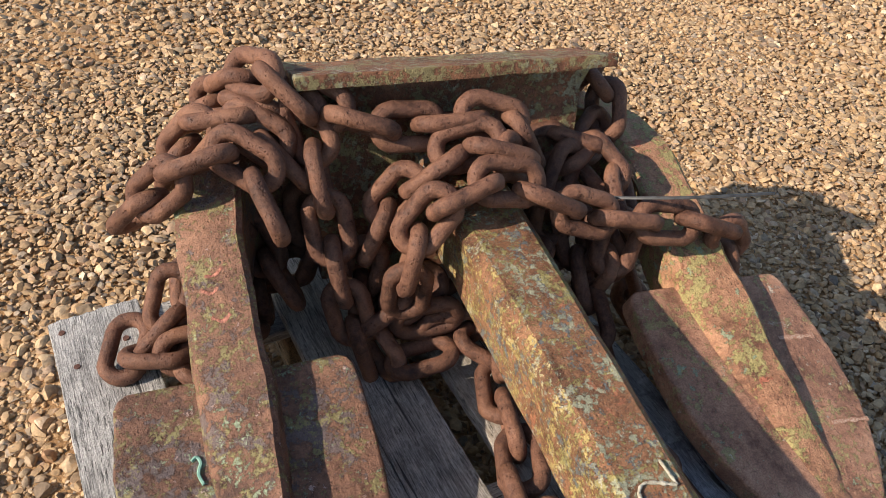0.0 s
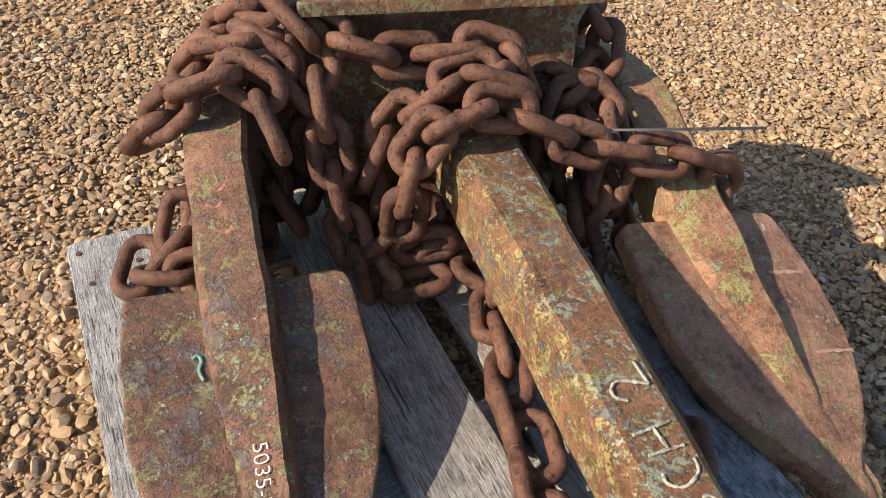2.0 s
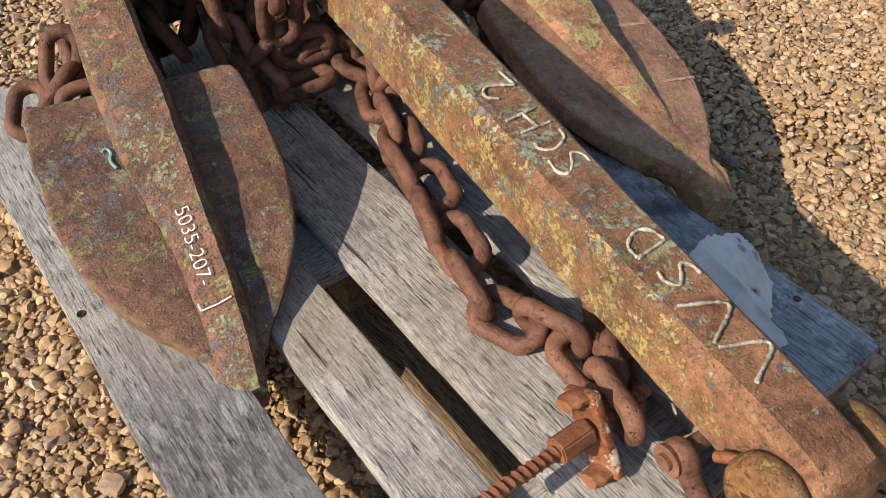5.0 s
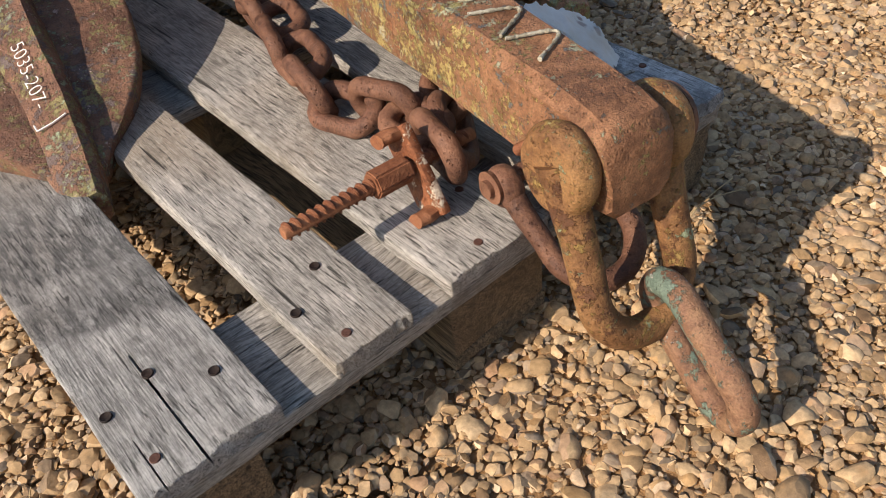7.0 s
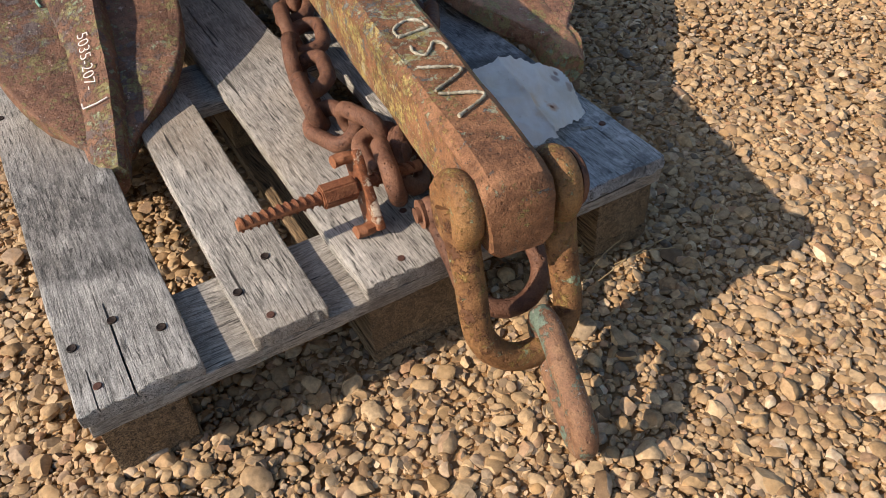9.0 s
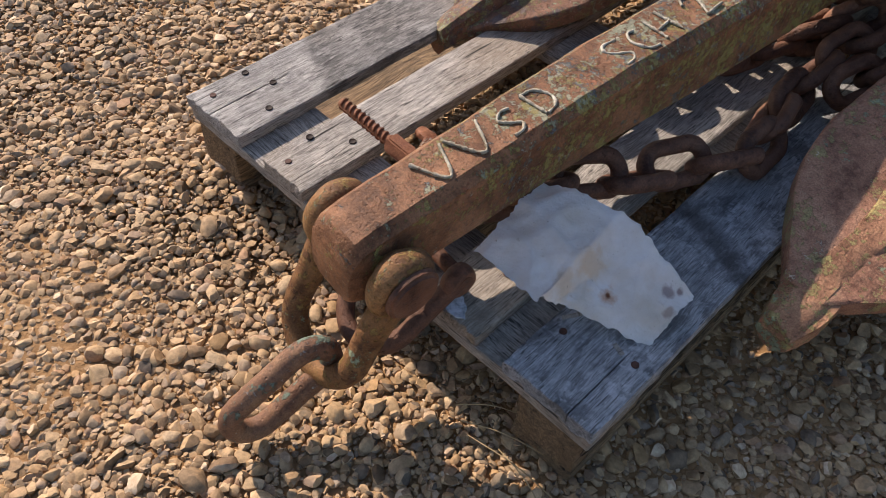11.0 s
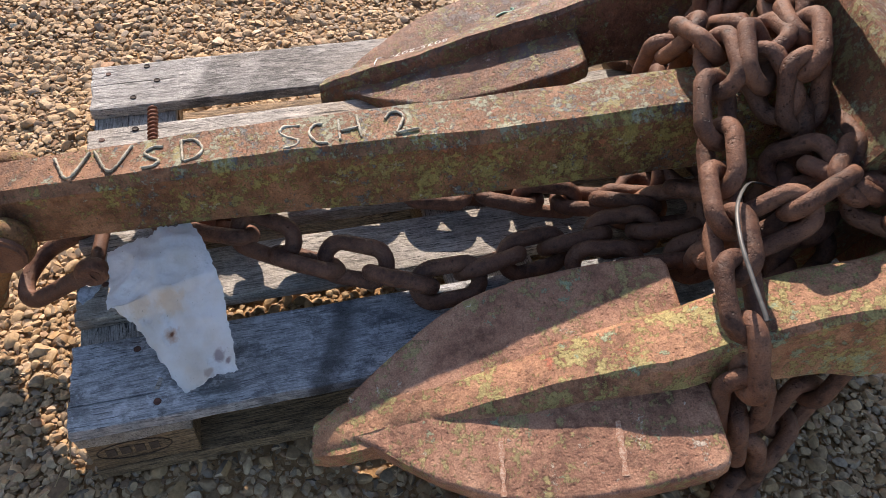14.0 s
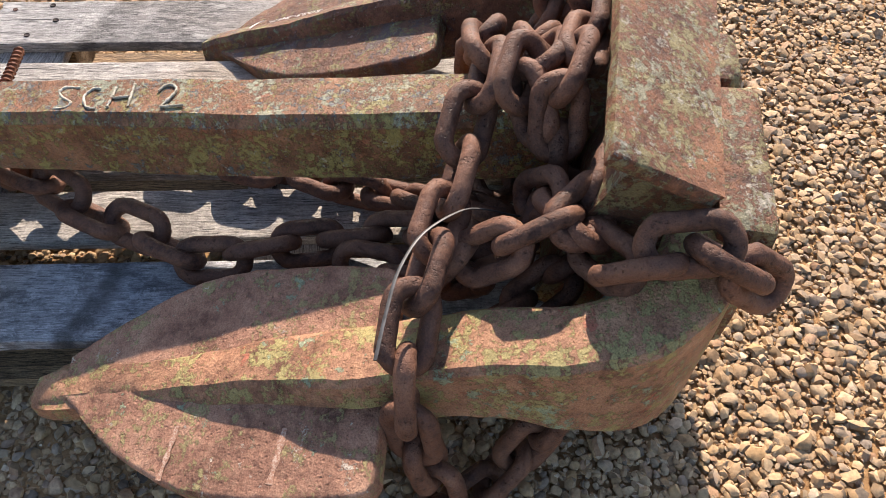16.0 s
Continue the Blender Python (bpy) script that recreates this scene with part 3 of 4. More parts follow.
# stations from the tip to the crown: x, y, half width at the foot, at the top, height of the inner and the outer top edge, of the foot, of the underside
ARM_NUMBERED = [(0.135, 0.412, 0.021, 0.017, 0.146, 0.138, 0.126, 0.098), (0.139, 0.440, 0.028, 0.021, 0.164, 0.154, 0.144, 0.110), (0.152, 0.504, 0.036, 0.025, 0.190, 0.174, 0.163, 0.122),
                (0.167, 0.583, 0.040, 0.028, 0.220, 0.200, 0.189, 0.136), (0.181, 0.673, 0.044, 0.032, 0.258, 0.234, 0.220, 0.150), (0.196, 0.771, 0.048, 0.037, 0.297, 0.276, 0.258, 0.165),
                (0.208, 0.843, 0.050, 0.040, 0.324, 0.304, 0.282, 0.178), (0.221, 0.930, 0.043, 0.040, 0.358, 0.342, 0.290, 0.198), (0.243, 1.035, 0.043, 0.039, 0.410, 0.398, 0.305, 0.215),
                (0.268, 1.105, 0.044, 0.039, 0.430, 0.420, 0.310, 0.220), (0.320, 1.165, 0.046, 0.040, 0.440, 0.430, 0.310, 0.215), (0.400, 1.195, 0.048, 0.042, 0.430, 0.420, 0.310, 0.200), (0.500, 1.190, 0.050, 0.044, 0.420, 0.410, 0.300, 0.190)]
ARM_BARE = [(0.862, 0.296, 0.024, 0.018, 0.136, 0.132, 0.122, 0.088), (0.868, 0.330, 0.036, 0.022, 0.157, 0.153, 0.146, 0.102), (0.878, 0.436, 0.036, 0.022, 0.183, 0.179, 0.166, 0.118),
            (0.885, 0.514, 0.042, 0.027, 0.205, 0.208, 0.188, 0.132), (0.896, 0.644, 0.050, 0.036, 0.243, 0.254, 0.222, 0.152), (0.907, 0.739, 0.055, 0.042, 0.272, 0.284, 0.246, 0.170),
            (0.915, 0.800, 0.048, 0.042, 0.300, 0.308, 0.252, 0.190), (0.923, 0.856, 0.044, 0.040, 0.324, 0.330, 0.254, 0.212), (0.934, 0.919, 0.044, 0.040, 0.344, 0.348, 0.258, 0.222),
            (0.945, 0.984, 0.044, 0.040, 0.366, 0.367, 0.262, 0.214), (0.934, 1.048, 0.046, 0.040, 0.388, 0.380, 0.262, 0.190), (0.892, 1.102, 0.048, 0.042, 0.402, 0.392, 0.260, 0.168),
            (0.825, 1.140, 0.050, 0.044, 0.412, 0.400, 0.260, 0.165), (0.720, 1.160, 0.050, 0.044, 0.415, 0.405, 0.260, 0.165)]


def arm(stations, inner, mat, seed):
    """A forged arm from its tip to the crown. inner: 1 if the inner side lies on the right of its way, else -1."""
    pts = smooth_path([(s[0], s[1], 0) for s in stations], 0.014)
    knots = np.cumsum([0] + [math.hypot(p[0] - q[0], p[1] - q[1]) for p, q in zip(stations, stations[1:])])
    run, rings = 0.0, []
    for i, p in enumerate(pts):
        if i:
            run += (p - pts[i - 1]).length
        hf, ht, z_in, z_out, foot, low = (float(np.interp(run, knots, [s[k] for s in stations])) for k in range(2, 8))
        d = (pts[min(i + 1, len(pts) - 1)] - pts[max(i - 1, 0)]).normalized()
        across = Vector((d.y, -d.x, 0)) * inner
        section = [(hf - 0.014, low), (hf, low + 0.014), (hf, foot), (ht + 0.004, z_in - 0.007), (ht - 0.004, z_in), (0.0, (z_in + z_out) / 2 + 0.001), (-ht + 0.004, z_out), (-ht - 0.004, z_out - 0.007), (-hf, foot), (-hf, low + 0.014), (-hf + 0.014, low)]
        rings.append([p + across * u + Vector((0, 0, w)) for u, w in section])
    bm = bmesh.new()
    loft(bm, rings)
    bmesh.ops.subdivide_edges(bm, edges=[e for e in bm.edges if e.calc_length() > 0.024], cuts=1, use_grid_fill=True)
    jitter(bm, 0.0036, 14, seed)
    jitter(bm, 0.0016, 50, seed)
    return part("arm", bm, mat, anchor, smooth=30)


fluke(NUMBERED, fluke_iron, 1.0), arm(ARM_NUMBERED, 1, fluke_iron, 2.0)
fluke(BARE, fluke_iron_red, 3.0), arm(ARM_BARE, -1, arm_iron, 4.0)

# shank: station along its length: centre of the top, width, height, chamfer
SHANK = [((0.485, -0.105, 0.264), 0.074, 0.050, 0.012), ((0.486, -0.100, 0.286), 0.079, 0.078, 0.012), ((0.488, -0.088, 0.301), 0.082, 0.094, 0.012), ((0.491, -0.065, 0.309), 0.083, 0.100, 0.012),
         ((0.500, 0.02, 0.318), 0.085, 0.100, 0.013), ((0.526, 0.31, 0.348), 0.092, 0.112, 0.013), ((0.541, 0.42, 0.358), 0.094, 0.118, 0.014), ((0.562, 0.60, 0.373), 0.099, 0.120, 0.014), ((0.589, 0.85, 0.398), 0.106, 0.122, 0.015), ((0.620, 1.14, 0.427), 0.110, 0.125, 0.015)]
bm = bmesh.new()
rings = []
for (a, b) in zip(SHANK, SHANK[1:]):
    steps = max(1, int((Vector(b[0]) - Vector(a[0])).length / 0.03))
    for i in range(steps + (b is SHANK[-1])):
        t = i / steps
        c, w, h, ch = Vector(a[0]).lerp(Vector(b[0]), t), *(a[k] + (b[k] - a[k]) * t for k in (1, 2, 3))
        rings.append([c + LAT * u + Vector((0, 0, z)) for u, z in eight(w / 2, 0.0, -h, ch)])
loft(bm, rings)
bmesh.ops.subdivide_edges(bm, edges=[e for e in bm.edges if e.calc_length() > 0.035], cuts=2, use_grid_fill=True)
jitter(bm, 0.0022, 15, 7.0)
part("shank", bm, shank_iron, anchor, "tapered shank with flaking yellow paint", smooth=32)

# crown with its palm
PALM = basis((0.6165, 1.098, 0.531), (0.974, -0.228, 0), (0.228, 0.974, -0.36))
bm = bmesh.new()
crown_rings = [[(-0.235, -0.012), (0.235, -0.012), (0.235, 0.085), (-0.235, 0.085)], [(-0.215, -0.004), (0.215, -0.004), (0.215, 0.09), (-0.215, 0.09)],
               [(-0.205, -0.004), (0.205, -0.004), (0.205, 0.10), (-0.205, 0.10)], [(-0.20, 0.02), (0.20, 0.02), (0.20, 0.09), (-0.20, 0.09)]]
loft(bm, [[Vector((x, y, z)) for x, y in r] for r, z in zip(crown_rings, (-0.012, -0.055, -0.16, -0.33))])
bmesh.ops.bevel(bm, geom=[e for e in bm.edges if e.calc_face_angle(0) > 0.7], offset=0.012, segments=3, affect="EDGES")
jitter(bm, 0.003, 14, 9.0)
ob = part("crown", bm, crown_iron, anchor, smooth=40)
ob.matrix_basis = PALM
bm = bmesh.new()
block(bm, -0.5, 0.5, -0.5, 0.5, -0.019, 0.0, 0.006, (14, 4, 1))
PALM_NEAR, PALM_FAR = (Vector((0.390, 1.090, 0.549)), Vector((0.852, 0.996, 0.543))), (Vector((0.400, 1.188, 0.518)), Vector((0.864, 1.116, 0.490)))
to_palm = PALM.inverted()
for v in bm.verts:
    u, w, drop = v.co.x + 0.5, v.co.y + 0.5, v.co.z
    v.co = to_palm @ PALM_NEAR[0].lerp(PALM_NEAR[1], u).lerp(PALM_FAR[0].lerp(PALM_FAR[1], u), w) + Vector((0, 0, drop))
jitter(bm, 0.0022, 20, 2.0)
jitter(bm, 0.0015, 70, 3.0)
ob = part("palm", bm, crown_iron, anchor, "flat crown palm with green paint flakes", smooth=40)
ob.matrix_basis = PALM

bm = bmesh.new()
block(bm, -0.12, 0.12, -0.035, 0.035, -0.24, 0.0, 0.014, (6, 3, 4), 0.004, 12.0)
ob = part("crown_shoulder", bm, crown_iron, anchor, smooth=40)
ob.matrix_basis = basis((0.740, 1.190, 0.432), (0.985, -0.17, -0.03), (0.17, 0.985, 0))
bm = bmesh.new()
block(bm, -0.055, 0.055, -0.045, 0.04, -0.20, 0.0, 0.020, (4, 3, 4), 0.005, 15.0)
ob = part("crown_shoulder", bm, crown_iron, anchor, smooth=40)
ob.matrix_basis = basis((0.545, 1.205, 0.430), (0.985, -0.17, 0), (0.17, 0.985, 0))

# weld beads that spell letters along the top of the shank: along, up the letter
GLYPHS = [[(-0.408, 0.042), (-0.385, -0.002), (-0.362, 0.045)], [(-0.356, 0.045), (-0.331, 0.0), (-0.306, 0.046)],
          [(-0.264, 0.034), (-0.276, 0.036), (-0.288, 0.027), (-0.280, 0.016), (-0.268, 0.006), (-0.276, -0.003), (-0.291, -0.004)],
          [(-0.240, 0.040), (-0.236, -0.003)], [(-0.240, 0.040), (-0.222, 0.038), (-0.211, 0.018), (-0.218, 0.002), (-0.236, -0.003)],
          [(-0.080, 0.034), (-0.100, 0.036), (-0.107, 0.026), (-0.098, 0.014), (-0.083, 0.003), (-0.090, -0.007), (-0.105, -0.008)],
          [(-0.049, 0.031), (-0.060, 0.031), (-0.068, 0.015), (-0.058, -0.006), (-0.042, -0.010)],
          [(-0.027, 0.034), (-0.028, -0.008)], [(-0.002, 0.038), (0.001, -0.010)], [(-0.027, 0.010), (0.0, 0.013)],
          [(0.036, 0.022), (0.044, 0.033), (0.055, 0.032), (0.061, 0.019), (0.048, -0.011)], [(0.048, -0.011), (0.079, -0.009)]]
SHANK_TOP = basis((0.556, 0.42, 0.3590), (0.0785, 0.99, 0.096), (-0.9925, 0.1219, 0))
for strokes in GLYPHS:
    way = smooth_path([(u, w, 0.0005) for u, w in strokes], 0.0022)
    bm = bmesh.new()
    tube(bm, way, [0.0020 + 0.0006 * noise.noise(p * 90) + 0.0013 * noise.noise(p * 210) for p in way], 8)
    ob = part("weld_bead", bm, weld_metal, anchor, smooth=60)
    ob.matrix_basis = SHANK_TOP

# ---- chain ----
WIRE, LONG, WIDE, PITCH = 0.0120, 0.1165, 0.0735, 0.0690
bm = bmesh.new()
ring_r, straight = WIDE / 2 - WIRE, (LONG - WIDE) / 2
loop = [(straight + ring_r * math.cos(a), ring_r * math.sin(a), 0) for a in np.linspace(-math.pi / 2, math.pi / 2, 11)]
loop += [(0.0, ring_r * 0.985, 0)]
loop += [(-straight + ring_r * math.cos(a), ring_r * math.sin(a), 0) for a in np.linspace(math.pi / 2, 1.5 * math.pi, 11)]
loop += [(0.0, -ring_r * 0.985, 0)]
tube(bm, loop, WIRE, 14, True)
jitter(bm, 0.0018, 40, 5.0)
jitter(bm, 0.0006, 150, 8.0)
link_source = part("link", bm, chain_iron, None, smooth=60)
link_mesh = link_source.data
bpy.data.objects.remove(link_source)
chain_thing = thing("anchor_chain", (0, 0, 0), "heavy rusty iron chain heaped over the anchor and pallet", "chain")
FRONT, SIDE = Vector((-0.35, -0.72, 0.60)), Vector((0.70, -0.22, 0.68))


def strand(face, first, *centres, even=False):
    """One run of the chain. Links sit on the given centres (or at even steps along them), each turned a quarter
    from the one before; links of even number (counted from first) turn their open side to face."""
    way = smooth_path(centres, PITCH) if even else [Vector(p) for p in centres]
    for i, p in enumerate(way):
        d = (way[min(i + 1, len(way) - 1)] - way[max(i - 1, 0)]).normalized()
        up = Vector(face) - d * d.dot(Vector(face))
        up = (up if up.length > 0.15 else d.orthogonal()).normalized()
        side = d.cross(up) if (i + first) % 2 == 0 else up
        share("link", link_mesh, basis(p, d, side) @ pose(0, 0, 0, random.uniform(-10, 10), 0, 0), chain_thing)


# from the heap over the shank and the arm, down to the gravel and back under the arm
strand(FRONT, 0, (0.474, 0.906, 0.288), (0.476, 0.900, 0.352), (0.499, 0.905, 0.412), (0.550, 0.897, 0.440), (0.614, 0.898, 0.447), (0.670, 0.870, 0.417), (0.729, 0.858, 0.385),
       (0.787, 0.834, 0.370), (0.852, 0.816, 0.360), (0.918, 0.795, 0.348), (0.972, 0.792, 0.302), (0.991, 0.796, 0.235), (0.992, 0.812, 0.166), (1.004, 0.830, 0.100), (1.018, 0.835, 0.038),
       (0.986, 0.878, 0.020), (0.962, 0.918, 0.045), (0.948, 0.948, 0.098), (0.936, 0.980, 0.158))
# along the front of the palm and down behind the shank
strand(FRONT, 0, (0.423, 1.100, 0.500), (0.466, 1.048, 0.486), (0.532, 1.034, 0.472), (0.590, 1.020, 0.476), (0.643, 0.994, 0.482), (0.690, 0.977, 0.445), (0.697, 0.990, 0.380), (0.700, 1.000, 0.312))
strand(FRONT, 0, (0.660, 0.948, 0.440), (0.628, 0.938, 0.462), (0.594, 0.972, 0.464), (0.540, 0.966, 0.438), (0.492, 0.984, 0.398), (0.462, 0.986, 0.340), (0.442, 0.990, 0.275), (0.432, 0.985, 0.210))
# round the palm's corner and hanging into the hollow
strand(FRONT, 1, (0.338, 1.205, 0.490), (0.352, 1.150, 0.530), (0.382, 1.106, 0.518), (0.402, 1.081, 0.474), (0.398, 1.032, 0.422), (0.396, 0.998, 0.360), (0.398, 0.972, 0.298), (0.403, 0.948, 0.236), (0.412, 0.925, 0.175))
# over the arm with the number
strand(FRONT, 1, (0.290, 1.235, 0.430), (0.314, 1.208, 0.468), (0.349, 1.150, 0.480))
strand(FRONT, 1, (0.236, 1.160, 0.408), (0.253, 1.138, 0.456), (0.298, 1.138, 0.482), (0.336, 1.098, 0.472), (0.362, 1.068, 0.438))
strand(FRONT, 1, (0.166, 1.122, 0.372), (0.196, 1.088, 0.425), (0.246, 1.074, 0.462), (0.305, 1.056, 0.464), (0.313, 1.000, 0.424))
# beside the arm, on the pallet
strand(FRONT, 0, (0.178, 1.092, 0.224), (0.156, 1.070, 0.186), (0.102, 1.074, 0.170), (0.138, 1.040, 0.172), (0.188, 1.022, 0.182), (0.248, 1.030, 0.172))
# dark inside of the heap
strand(FRONT, 1, (0.300, 1.120, 0.345), (0.315, 1.095, 0.285), (0.340, 1.062, 0.235), (0.300, 1.040, 0.195), even=True)
# next two runs: extra hidden links, added to keep sun off the deck
strand(FRONT, 0, (0.200, 1.020, 0.170), (0.240, 1.080, 0.180), (0.220, 1.150, 0.200), (0.280, 1.170, 0.230), (0.330, 1.140, 0.200), (0.300, 1.070, 0.170), even=True)
strand(SIDE, 0, (0.280, 1.120, 0.230), (0.330, 1.160, 0.240), (0.380, 1.150, 0.200), even=True)
strand(FRONT, 1, (0.298, 1.144, 0.190), (0.340, 1.129, 0.200), (0.386, 1.096, 0.200), (0.407, 1.100, 0.260), (0.403, 1.125, 0.310), even=True)
strand((0, 0, 1), 0, (0.585, 0.845, 0.178), (0.571, 0.883, 0.190), (0.536, 0.892, 0.195), (0.487, 0.872, 0.176), (0.444, 0.895, 0.175), (0.437, 0.933, 0.190), (0.468, 0.951, 0.210), (0.492, 0.903, 0.220), (0.545, 0.915, 0.225), (0.590, 0.923, 0.220), even=True)
strand(FRONT, 1, (0.459, 0.933, 0.225), (0.469, 0.942, 0.255), (0.499, 0.935, 0.250), (0.498, 0.910, 0.225), even=True)
# along the pallet on the one side of the shank
strand((-0.25, -0.35, 0.90), 1, (0.600, 0.835, 0.182), (0.566, 0.776, 0.170), (0.547, 0.717, 0.168), (0.529, 0.658, 0.172), (0.492, 0.607, 0.168), (0.503, 0.545, 0.174), (0.460, 0.500, 0.168), (0.461, 0.433, 0.174), (0.431, 0.371, 0.168),
       (0.437, 0.303, 0.162), (0.461, 0.250, 0.180), (0.458, 0.190, 0.182), (0.440, 0.130, 0.190))
# and on its other side
strand(SIDE, 0, (0.484, 0.155, 0.175), (0.528, 0.213, 0.184), (0.562, 0.273, 0.196), (0.610, 0.326, 0.180), (0.626, 0.394, 0.182), (0.672, 0.450, 0.182), (0.693, 0.515, 0.182), (0.672, 0.583, 0.184), (0.667, 0.650, 0.184), (0.663, 0.716, 0.192), (0.678, 0.782, 0.212), (0.690, 0.842, 0.222))
strand(SIDE, 1, (0.611, 0.817, 0.200), (0.650, 0.849, 0.210), (0.655, 0.889, 0.250), (0.700, 0.900, 0.280), (0.730, 0.930, 0.240), even=True)
strand(SIDE, 0, (0.720, 0.740, 0.196), (0.740, 0.800, 0.205), (0.765, 0.870, 0.240), (0.775, 0.920, 0.290), even=True)
# behind the palm's end, over the other arm
strand(SIDE, 0, (0.896, 1.176, 0.392), (0.902, 1.132, 0.430), (0.892, 1.086, 0.452), (0.894, 1.040, 0.412), (0.856, 1.018, 0.386), (0.803, 0.985, 0.388), (0.757, 0.957, 0.379), (0.744, 0.945, 0.312))
strand(SIDE, 1, (0.745, 1.020, 0.395), (0.804, 0.998, 0.406), (0.817, 0.945, 0.388), (0.826, 0.890, 0.360), (0.800, 0.850, 0.310), (0.780, 0.860, 0.245))
strand(SIDE, 0, (0.740, 1.060, 0.290), (0.780, 1.010, 0.300), (0.820, 0.970, 0.280), (0.840, 0.920, 0.250), (0.800, 0.880, 0.200), even=True)

# ---- shackle, links and bracket at the shank's end ----


def eye_and_bow(centre, across, down, spread, leg, wire, eye_r, eye_t, name, label, mat, taper=1.15):
    """A shackle: two eyes on a pin, and a bow. Its origin is the middle of the pin, y runs down to the bow."""
    ob = thing(name, (0, 0, 0), label, "shackle")
    ob.matrix_basis = basis(centre, across, down)
    bm = bmesh.new()
    way = [(-spread, 0, 0), (-spread, leg * 0.35, 0), (-spread * 0.99, leg * 0.7, 0)]
    way += [(-spread * math.cos(a), leg + spread * math.sin(a), 0) for a in np.linspace(0, math.pi, 13)]
    way += [(spread * 0.99, leg * 0.7, 0), (spread, leg * 0.35, 0), (spread, 0, 0)]
    way = smooth_path(way, 0.008)
    k = len(way)
    tube(bm, way, [wire * (1 + (taper - 1) * abs(2 * i / (k - 1) - 1) ** 4) for i in range(k)], 16)
    jitter(bm, 0.0012, 30, eye_r)
    part("bow", bm, mat, ob, smooth=60)
    for side in (-1, 1):
        bm = bmesh.new()
        bmesh.ops.create_uvsphere(bm, u_segments=40, v_segments=24, radius=1.0)
        for v in bm.verts:
            x, y = v.co.x * eye_r, v.co.y * eye_r * (1.18 if v.co.y > 0 else 1.0)
            v.co = Vector((x, y, max(-0.86, min(0.86, v.co.z * 1.5)) * eye_t * 0.56))
        jitter(bm, 0.0016, 25, side + 3)
        jitter(bm, 0.0007, 90, side + 5)
        eye = part("eye", bm, mat, ob, smooth=50)
        eye.matrix_basis = pose(side * spread, 0.004, 0, 0, 90, 0)
    return ob


big = eye_and_bow((0.496, -0.055, 0.259), (0.142, -0.014, -0.012), (0.018, -0.100, -0.205), 0.0605, 0.140, 0.0172, 0.0425, 0.034, "bow_shackle", "large rusty ochre iron shackle hanging from the anchor shank", shackle_iron, 1.4)
bm = bmesh.new()
bmesh.ops.create_cone(bm, cap_ends=True, segments=28, radius1=0.0350, radius2=0.0338, depth=0.014)
bmesh.ops.bevel(bm, geom=[e for e in bm.edges if e.calc_face_angle(0) > 0.8], offset=0.004, segments=3, affect="EDGES")
ob = part("pin_head", bm, chain_iron, big, smooth=60)
ob.matrix_basis = pose(0.081, 0.004, 0, 0, 90, 0)
bm = bmesh.new()
tube(bm, [(-0.070, 0, 0), (0.075, 0, 0)], 0.021, 18)
part("pin", bm, shackle_iron, big, smooth=60)
bm = bmesh.new()
tube(bm, [(0.0, -0.016, 0), (0.0, -0.004, 0), (0.0, 0.012, 0)], [0.005, 0.0062, 0.006], 10)
ob = part("cotter", bm, bracket_iron, big, smooth=60)
ob.matrix_basis = pose(-0.060, -0.012, 0.046, 70, 0, 30)

small = eye_and_bow((0.507, 0.040, 0.176), LAT, (-0.016, -0.125, -0.075), 0.052, 0.095, 0.0122, 0.0225, 0.024, "small_shackle", "thin rusty iron shackle resting on the pallet edge", chain_iron)
for r, d, x in ((0.019, 0.006, -0.066), (0.010, 0.010, -0.070)):
    bm = bmesh.new()
    bmesh.ops.create_cone(bm, cap_ends=True, segments=20, radius1=r, radius2=r * 0.92, depth=d)
    ob = part("washer" if r > 0.015 else "bolt", bm, chain_iron, small, smooth=40)
    ob.matrix_basis = pose(x, 0, 0, 0, 90, 0)
bm = bmesh.new()
bmesh.ops.create_cone(bm, cap_ends=True, segments=18, radius1=0.010, radius2=0.010, depth=0.128)
ob = part("pin", bm, chain_iron, small, smooth=40)
ob.matrix_basis = pose(0, 0, 0, 0, 90, 0)

bm = bmesh.new()
tube(bm, [(0.046 + 0.030 * math.cos(a), 0.030 * math.sin(a), 0) for a in np.linspace(-math.pi / 2, math.pi / 2, 11)] + [(-0.046 + 0.030 * math.cos(a), 0.030 * math.sin(a), 0) for a in np.linspace(math.pi / 2, 1.5 * math.pi, 11)], 0.0150, 16, True)
jitter(bm, 0.0012, 30, 2.0)
end_link = tagged(part("end_link", bm, link_iron, None, smooth=60), "large green-tinged rusty iron link threaded through the shackle", "chain link")
end_link.matrix_basis = basis((0.481, -0.193, 0.080), (0.035, 0.155, 0.098), (-0.2, -0.5, 0.86))

bracket = thing("tie_rod_clamp", (0, 0, 0), "rusty threaded tie rod with a winged clamp on the pallet", "clamp")
ROD = basis((0.234, 0.121, 0.2035), (0.252, -0.004, -0.012), (0, 1, 0))
bracket.matrix_basis = ROD
bm = bmesh.new()
tube(bm, [(0.0, 0, 0), (0.002, 0, 0), (0.245, 0, 0)], [0.0065, 0.0075, 0.0075], 14)
part("rod", bm, bracket_iron, bracket, smooth=50)
bm = bmesh.new()
